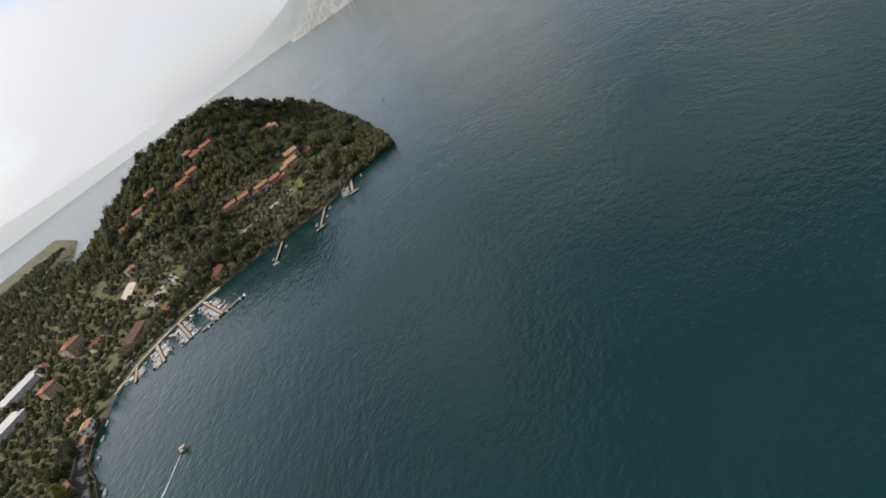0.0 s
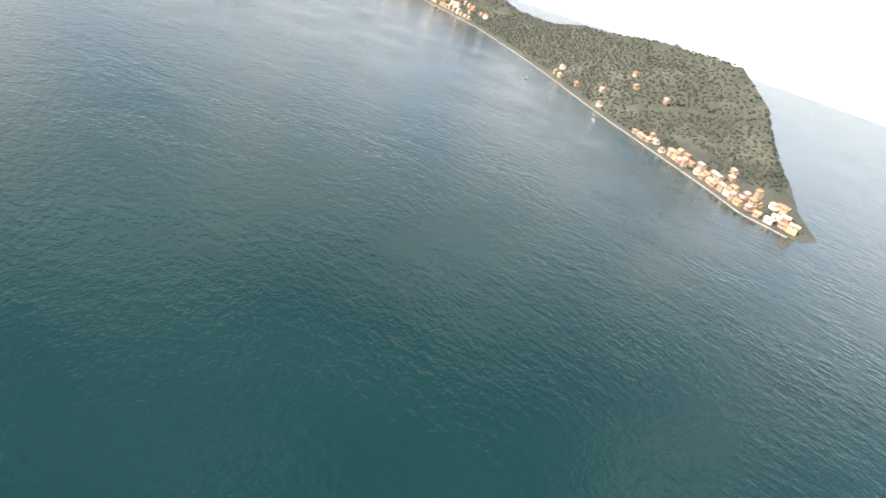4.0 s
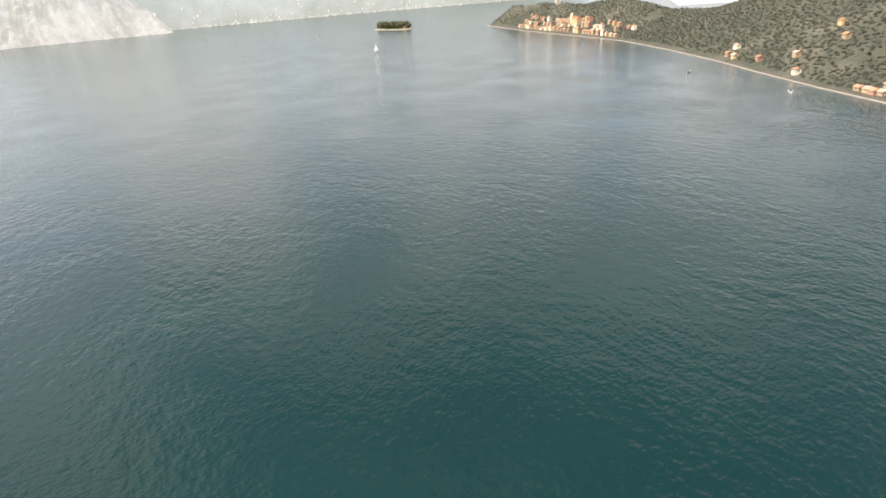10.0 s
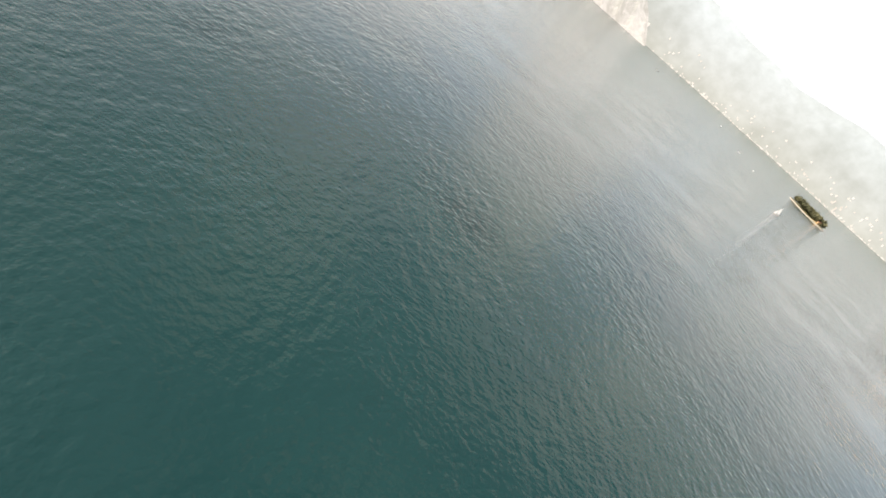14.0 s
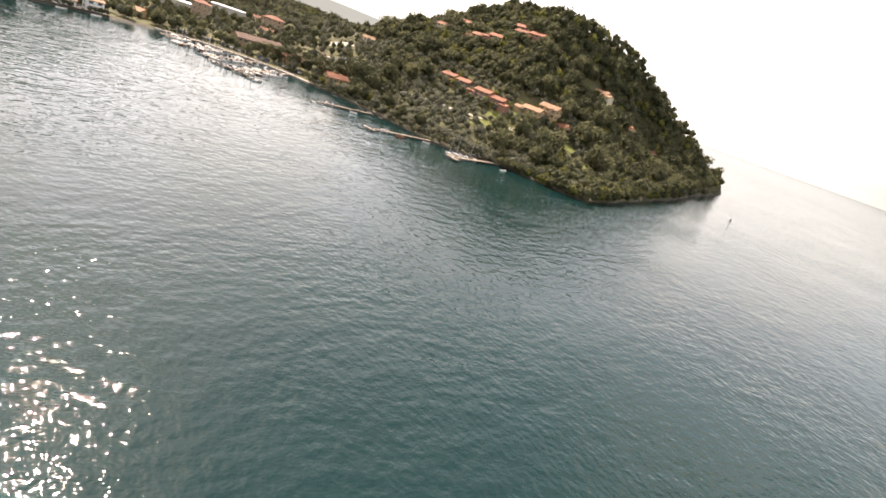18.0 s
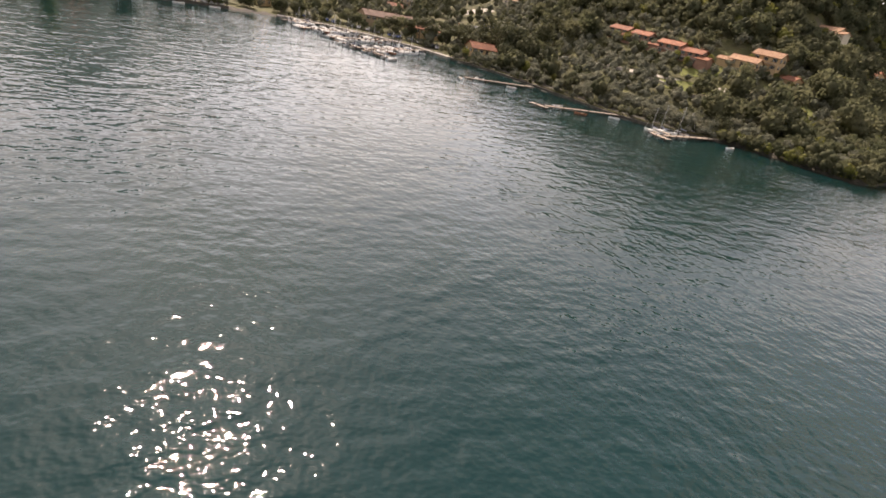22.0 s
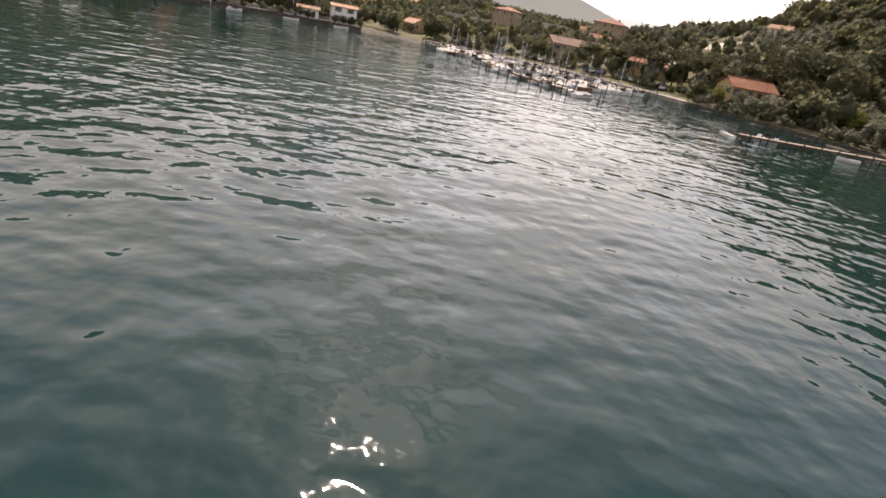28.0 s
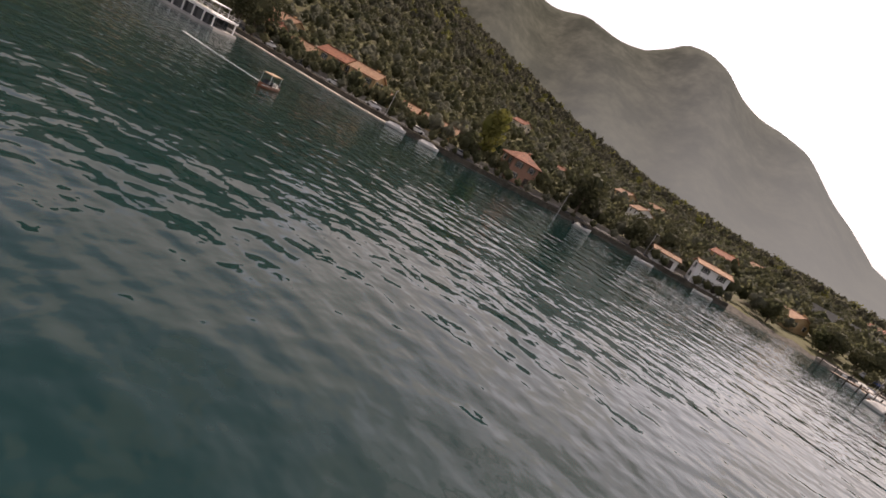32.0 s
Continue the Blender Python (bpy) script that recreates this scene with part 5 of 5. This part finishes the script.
def isle_house(x, y, turn, w, d, floors, k, far_off):
    house(x, y, turn, w, d, floors, WALLS[k % 5], (TILE_PALE, TILE_TAN)[k % 2], WALL_WORDS[k % 5] + " plastered island house under a tiled roof", "island_house", "house", group="island village houses",
          height=isle_ground, wins=not far_off, chimney=False, detail=False, storey=2.5)


shore_isle = along(ISLE_SHORE[:15], 1.0)[::-1]
seg = np.r_[0, np.cumsum(np.hypot(*np.diff(shore_isle, axis=0).T))]


def isle_at(s, inland):
    x, y = np.interp(s, seg, shore_isle[:, 0]), np.interp(s, seg, shore_isle[:, 1])
    x2, y2 = np.interp(s + 4, seg, shore_isle[:, 0]), np.interp(s + 4, seg, shore_isle[:, 1])
    tx, ty = x2 - x, y2 - y
    n = math.hypot(tx, ty) or 1.0
    return x + ty / n * inland, y - tx / n * inland, math.degrees(math.atan2(ty, tx))


rs = random.Random(5)
k_h = 0
for row, inland in enumerate((7, 16, 25, 35, 46)):                # the near village, dense at its point
    s = 6 + row * 5
    while s < 200 - row * 24:
        if rs.random() < 0.9 - row * 0.13:
            x, y, a = isle_at(s, inland + rs.uniform(-2, 2))
            isle_house(x, y, a + rs.uniform(-8, 8), rs.uniform(4, 6.2), rs.uniform(4, 5.2), rs.choice((1, 1, 2)), k_h, row > 1)
            k_h += 1
        s += rs.uniform(6, 9) + row * 2
for s, inland in ((262, 10), (300, 30), (330, 14), (368, 9), (384, 10), (400, 26), (290, 62), (250, 75), (330, 80)):
    x, y, a = isle_at(s, inland)
    isle_house(x, y, a, rs.uniform(5, 6.5), 5, 1, k_h, False)
    k_h += 1
s = 690.0
while s < 1090:                                              # the farther village along the shore
    for inland in (9, 24, 38):
        if rs.random() < (0.9 if inland < 10 else 0.45):
            x, y, a = isle_at(s, inland)
            isle_house(x, y, a + rs.uniform(-8, 8), rs.uniform(5, 9), rs.uniform(5, 7), rs.choice((1, 1, 2)), k_h, True)
            k_h += 1
    s += rs.uniform(9, 16)
strip("island_road", along(ISLE_SHORE[:15], 8.0), 1.2, 2.3, lambda x, y: max(isle_ground(x, y), 0.4) + 0.3, -2.0, STONE_WALL, "pale shore road and quay wall round the island", "road")
x, y, a = isle_at(860, 30)
church = house(x, y, a, 22, 11, 3, STUCCO_OCHRE, TILE, "ochre village church above the shore", "church", "church", height=isle_ground, wins=False, chimney=False)
part("bell_tower", Shape().box(-1.9, -1.9, -2, 1.9, 1.9, 15).add([(-2.2, -2.2, 15), (2.2, -2.2, 15), (2.2, 2.2, 15), (-2.2, 2.2, 15), (0, 0, 18)], [(0, 1, 4), (1, 2, 4), (2, 3, 4), (3, 0, 4)]), STUCCO_CREAM, church, at=pose(12, 4, 0))
cx, cy = 1150, -228
castle = thing("castle_tower", pose(cx, cy, isle_ground(cx, cy)), "pale stone castle tower on the wooded ridge", "tower")
part("keep", Shape().box(-4, -4, -3, 4, 4, 17), STONE_WALL, castle)
part("parapet", Shape().box(-4.6, -4.6, 17, 4.6, 4.6, 18.2), STONE_WALL, castle)
part("wing", Shape().box(4, -5, -3, 18, 5, 8), STUCCO_CREAM, castle)

# ---- islet ----
ISLET = (1550.0, 208.0, 44.0)
islet_v, islet_f = [], []
for j, (k, z) in enumerate(((1.04, -2.0), (1.0, 1.6), (0.9, 2.4), (0.4, 4.0), (0.02, 4.6))):
    for i in range(40):
        a = 2 * math.pi * i / 40
        ex, ey = 92 * k * math.cos(a), 26 * k * math.sin(a)
        ca, sa = math.cos(radians(ISLET[2])), math.sin(radians(ISLET[2]))
        islet_v.append((ISLET[0] + ex * ca - ey * sa, ISLET[1] + ex * sa + ey * ca, z))
for j in range(4):
    islet_f += [(40 * j + i, 40 * j + (i + 1) % 40, 40 * j + 40 + (i + 1) % 40, 40 * j + 40 + i) for i in range(40)]
islet_ob = new("islet_ground", mesh_of("islet_ground", islet_v, islet_f, [STONE_WALL, EARTH], [0] * 40 + [1] * 120))
tagged(islet_ob, "small walled islet in the lake", "islet", kind="structure")
flat2 = lambda x, y: 2.6
house(1502, 168, 44, 26, 12, 2, STUCCO_OCHRE, TILE, "ochre villa among the islet's trees", "islet_villa", "villa", height=flat2, wins=False)

# ---- far shore town ----
fr = random.Random(9)
town = Shape()
for k in range(300):
    azd = fr.choice((fr.gauss(83, 3.0), fr.gauss(76, 4), fr.gauss(68, 4), fr.uniform(58, 96)))
    rad = 4158 + 75 * abs(fr.gauss(0, 1))
    hill = 0.42 * 4500 * math.tan(radians(float(np.interp(azd, FAR_AZ, FAR_EL))))
    a = radians(azd)
    x, y, z = rad * math.sin(a), rad * math.cos(a), float(np.interp(rad, [4150, 4230, 4330], [-6, 8, hill]))
    w, h = fr.uniform(5, 11), fr.uniform(3, 7) if k % 90 else 24
    town.box(x - w / 2, y - w / 2, z - 8, x + w / 2, y + w / 2, z + h)
tagged(new("far_town", town.mesh("far_town", HAZE_TOWN)), "houses of a distant town on the far shore, paled by painted haze", "town", kind="stuff")

# ---- planting ----
# Named trees along the bay and the harbour.
plant("holm_oak", -213, 270, 1.5, label="large dark round tree by the bay road")
plant("holm_oak", -218, 275, 1.25, label="dark evergreen tree leaning on the large one")
plant("holm_oak", -203, 284, 1.05, label="dark oval evergreen tree beside the white house")
plant("holm_oak", -201, 295, 1.05, label="dark oval evergreen tree beside the white house")
plant("light_tree", -222, 239, 1.5, stretch=1.35, label="bright yellow-green poplar in the sun")
plant("cypress", -230, 249, 0.95)
plant("holm_oak", -263, 184, 1.25, label="tall dark tree beside the lake road")
plant("holm_oak", -268, 180, 1.25, label="tall dark tree beside the lake road")
plant("holm_oak", -166, 326, 0.95, label="dark round tree at the harbour corner")
plant("holm_oak", -160, 330, 0.9, label="dark round tree at the harbour corner")
for x, y in ((-64, 324), (-71, 327), (-77, 331), (-85, 330), (-58, 332), (-100, 338), (-92, 334), (-68, 336), (-80, 338), (-108, 334)):
    plant("umbrella_pine", x, y, 1.1, "umbrella pines at the harbour")
for x, y in ((-116, 337), (-128, 340), (-137, 346), (-147, 338), (-158, 334), (-168, 326), (-172, 338), (-178, 316), (-152, 352), (-108, 348)):
    plant("broadleaf_tree", x, y, 0.9, "trees behind the quay")
for x, y in ((-128, 352), (-131, 356), (-162, 380), (-70, 352), (-110, 392), (-45, 340), (-38, 333)):
    plant("cypress", x, y, 1.0, "cypresses behind the harbour")
for x, y, s in ((-46, 325, 1.7), (-40, 331, 1.9), (-49, 334, 1.6), (-33, 326, 1.3), (-52, 342, 1.7), (-60, 346, 1.5), (-30, 340, 1.6)):
    plant("holm_oak", x, y, s * 0.95, "tall trees by the boathouse", "tall dark tree beside the boathouse")

# Garden trees close round the houses on the hill.
rg = random.Random(41)
for gx, gy, gr in GARDENS:
    for k in range(6):
        a = radians(-165 + 38 * k + rg.uniform(-16, 16))
        q = gr + rg.uniform(1.2, 3.4)
        x, y = gx + q * math.cos(a), gy + q * math.sin(a)
        kind = rg.choice(("broadleaf_tree", "olive_tree", "olive_tree", "light_tree", "broadleaf_tree"))
        if all(math.hypot(x - a2, y - b2) > r2 + 0.6 for a2, b2, r2 in GARDENS):
            plant(kind, x, y, rg.uniform(0.55, 0.85) if kind == "broadleaf_tree" else rg.uniform(0.7, 1.0), "garden trees round the hill houses")

# Olives and trees close to the peninsula's shore, one by one.
xs, ys, rr = scatter(-66, 225, 300, 540, 5.8, 4)
zs, ds = land_height(xs, ys)
order = np.argsort(ds)
count = 0
near_trees = []
for i in order:
    x, y, d = xs[i], ys[i], ds[i]
    if d < (4.5 if x < 50 else 1.6) or count >= 280 or d > 46 or not free(x, y, 1.0):
        continue
    if wobble(np.array([x]), np.array([y]), 0.09, 31)[0] > 0.75 and d > 12:
        continue
    kind = "olive_tree" if x < 62 and rr.rand() < 0.86 else rr.choice(["broadleaf_tree", "broadleaf_tree", "light_tree", "olive_tree"])
    plant(str(kind), float(x), float(y), float(rr.uniform(0.75, 1.15)) * (1.0 if kind == "olive_tree" else 0.8), "trees along the peninsula shore")
    near_trees.append((x, y))
    count += 1
taken = np.array(near_trees)

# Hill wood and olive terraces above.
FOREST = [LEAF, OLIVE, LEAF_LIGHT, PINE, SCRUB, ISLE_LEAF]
pts = []
xs, ys, rr = scatter(-70, 235, 300, 660, 4.9, 12)
zs, ds = land_height(xs, ys)
wob = wobble(xs, ys, 0.06, 31)
wob2 = wobble(xs, ys, 0.03, 33)
for x, y, z, d, w, w2 in zip(xs, ys, zs, ds, wob, wob2):
    if d < (4 if x < 50 else 1.6) or not free(x, y, 0.5) or np.min((taken[:, 0] - x) ** 2 + (taken[:, 1] - y) ** 2) < 12:
        continue
    if d > 10 and z < 55 and w > 0.85:
        continue
    olive = z < 34 and x < 100 and w2 > -0.35
    m = (1 if rr.rand() < 0.82 else 0) if olive else (0 if rr.rand() < 0.78 else 3 if rr.rand() < 0.6 else 2)
    pts.append((x, y, z, rr.uniform(0.6, 0.9) if olive else rr.uniform(0.8, 1.4), m))
e0, e1 = SHORE.index((45, 248)), SHORE.index((297, 521))
for q in along(SHORE[e0:e1 + 1], 1.7):                        # bushes hang over the rocky edge
    for _ in range(2):
        x, y = q[0] - rr.uniform(-0.8, 2.4), q[1] + rr.uniform(-0.6, 2.0)
        pts.append((x, y, max(ground(x, y), 0.3), rr.uniform(0.5, 0.85), 0 if rr.rand() < 0.8 else 2))
for q in along(SHORE[h0:e0 + 1], 1.9):                        # hedges and scrub along the waterside path
    for low, high, share in ((1.0, 2.4, 0.5), (4.2, 7.5, 0.95), (7.0, 11.0, 0.8)):
        if rr.rand() < share and (q[0] > -70 or low > 6):
            k = rr.uniform(low, high)
            x, y = q[0] + 0.42 * k, q[1] + 0.9 * k
            if free(x, y, 0.4):
                pts.append((x, y, max(ground(x, y), 0.4), rr.uniform(0.28, 0.55), 0 if rr.rand() < 0.55 else 1))
xs, ys, rr = scatter(-60, 262, 280, 600, 13.0, 22)           # large old trees among the smaller ones
zs, ds = land_height(xs, ys)
wob = wobble(xs, ys, 0.045, 38)
big = []
for x, y, z, d, w in zip(xs, ys, zs, ds, wob):
    if d > 7 and free(x, y, 3.5) and w > (0.15 if x < 60 else -0.25):
        big.append((x, y, z, rr.uniform(1.3, 2.0), 0 if rr.rand() < 0.75 else 3))
forest("old_trees", big, FOREST, "large old trees standing above the grove", per=420, size=0.4, lumps=9, seed=7)
forest("hill_wood", pts, FOREST, "dense wood and olive groves on the peninsula hill", per=70, size=0.5, seed=2)

# Gardens and groves behind the bay and the harbour, then the wooded slope.
pts = []
xs, ys, rr = scatter(-520, 60, -60, 640, 7.0, 14)
zs, ds = land_height(xs, ys)
wob = wobble(xs, ys, 0.05, 35)
dist = np.hypot(xs + 100, ys - 166)
for x, y, z, d, w, r in zip(xs, ys, zs, ds, wob, dist):
    if d < 12 or not free(x, y, 1.0) or (x > -70 and y > 330):
        continue
    if w > (0.45 if r < 230 else 0.85):
        continue
    m = (1 if rr.rand() < 0.3 else 0 if rr.rand() < 0.75 else 3) if r < 340 else (0 if rr.rand() < 0.5 else 4 if rr.rand() < 0.7 else 1)
    pts.append((x, y, z, rr.uniform(0.65, 1.2), m))
for q in bay_line:                                           # hedges and bushes along the lake road
    for low, high, share in ((1.3, 3.6, 0.8), (10.8, 14.0, 0.95), (12.0, 17.0, 0.8)):
        if rr.rand() < share:
            k = rr.uniform(low, high)
            x, y = q[0] - 0.8 * k, q[1] + 0.6 * k
            if free(x, y, 0.6):
                pts.append((x, y, ground(x, y), rr.uniform(0.3, 0.6) if low < 5 else rr.uniform(0.45, 0.95), 0 if rr.rand() < 0.6 else 1 if rr.rand() < 0.5 else 3))
forest("village_trees", pts, FOREST, "garden trees and olive groves behind the bay", per=60, size=0.46, seed=3)
pts = []
xs, ys, rr = scatter(-1000, -60, -200, 900, 9.0, 15)
zs, ds = land_height(xs, ys)
dist = np.hypot(xs + 100, ys - 166)
wob = wobble(xs, ys, 0.03, 36)
for x, y, z, d, w, r in zip(xs, ys, zs, ds, wob, dist):
    if d < 10 or r < 330 or r > 860 or (x > -520 and 60 < y < 640) or w > 0.75:
        continue
    pts.append((x, y, z, rr.uniform(1.1, 1.8), 0 if rr.rand() < 0.2 else 4 if rr.rand() < 0.85 else 2))
xs, ys, rr = scatter(-330, 640, 260, 1300, 13.0, 23)         # woods behind the hill
zs, ds = land_height(xs, ys)
for x, y, z, d in zip(xs, ys, zs, ds):
    if d > 6:
        pts.append((x, y, z, rr.uniform(1.2, 1.9), 0 if rr.rand() < 0.5 else 4))
forest("slope_wood", pts, FOREST, "wooded mountainside above the bay", per=26, size=0.6, seed=4)
pts = []
xs, ys, rr = scatter(90, -600, 1400, -60, 4.9, 16)
zs, ds = isle_height(xs, ys)
wob = wobble(xs, ys, 0.03, 37)
for x, y, z, d, w in zip(xs, ys, zs, ds, wob):
    if d < 8 or not free(x, y, 1.0) or w > 0.85 or d > 230:
        continue
    if d < 60 and x < 330 and w > 0.2:
        continue
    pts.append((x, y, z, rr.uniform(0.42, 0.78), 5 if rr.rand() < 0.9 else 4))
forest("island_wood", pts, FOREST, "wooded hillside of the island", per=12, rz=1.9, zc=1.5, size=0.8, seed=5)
pts = []
for k in range(150):
    a, q = random.random() * 6.283, math.sqrt(random.random())
    ex, ey = 84 * q * math.cos(a), 22 * q * math.sin(a)
    ca, sa = math.cos(radians(ISLET[2])), math.sin(radians(ISLET[2]))
    pts.append((ISLET[0] + ex * ca - ey * sa, ISLET[1] + ex * sa + ey * ca, 2.6, random.uniform(1.2, 2.6), random.choice((0, 3, 3))))
forest("islet_trees", pts, FOREST, "dense dark trees covering the islet", per=40, size=0.7, seed=6)
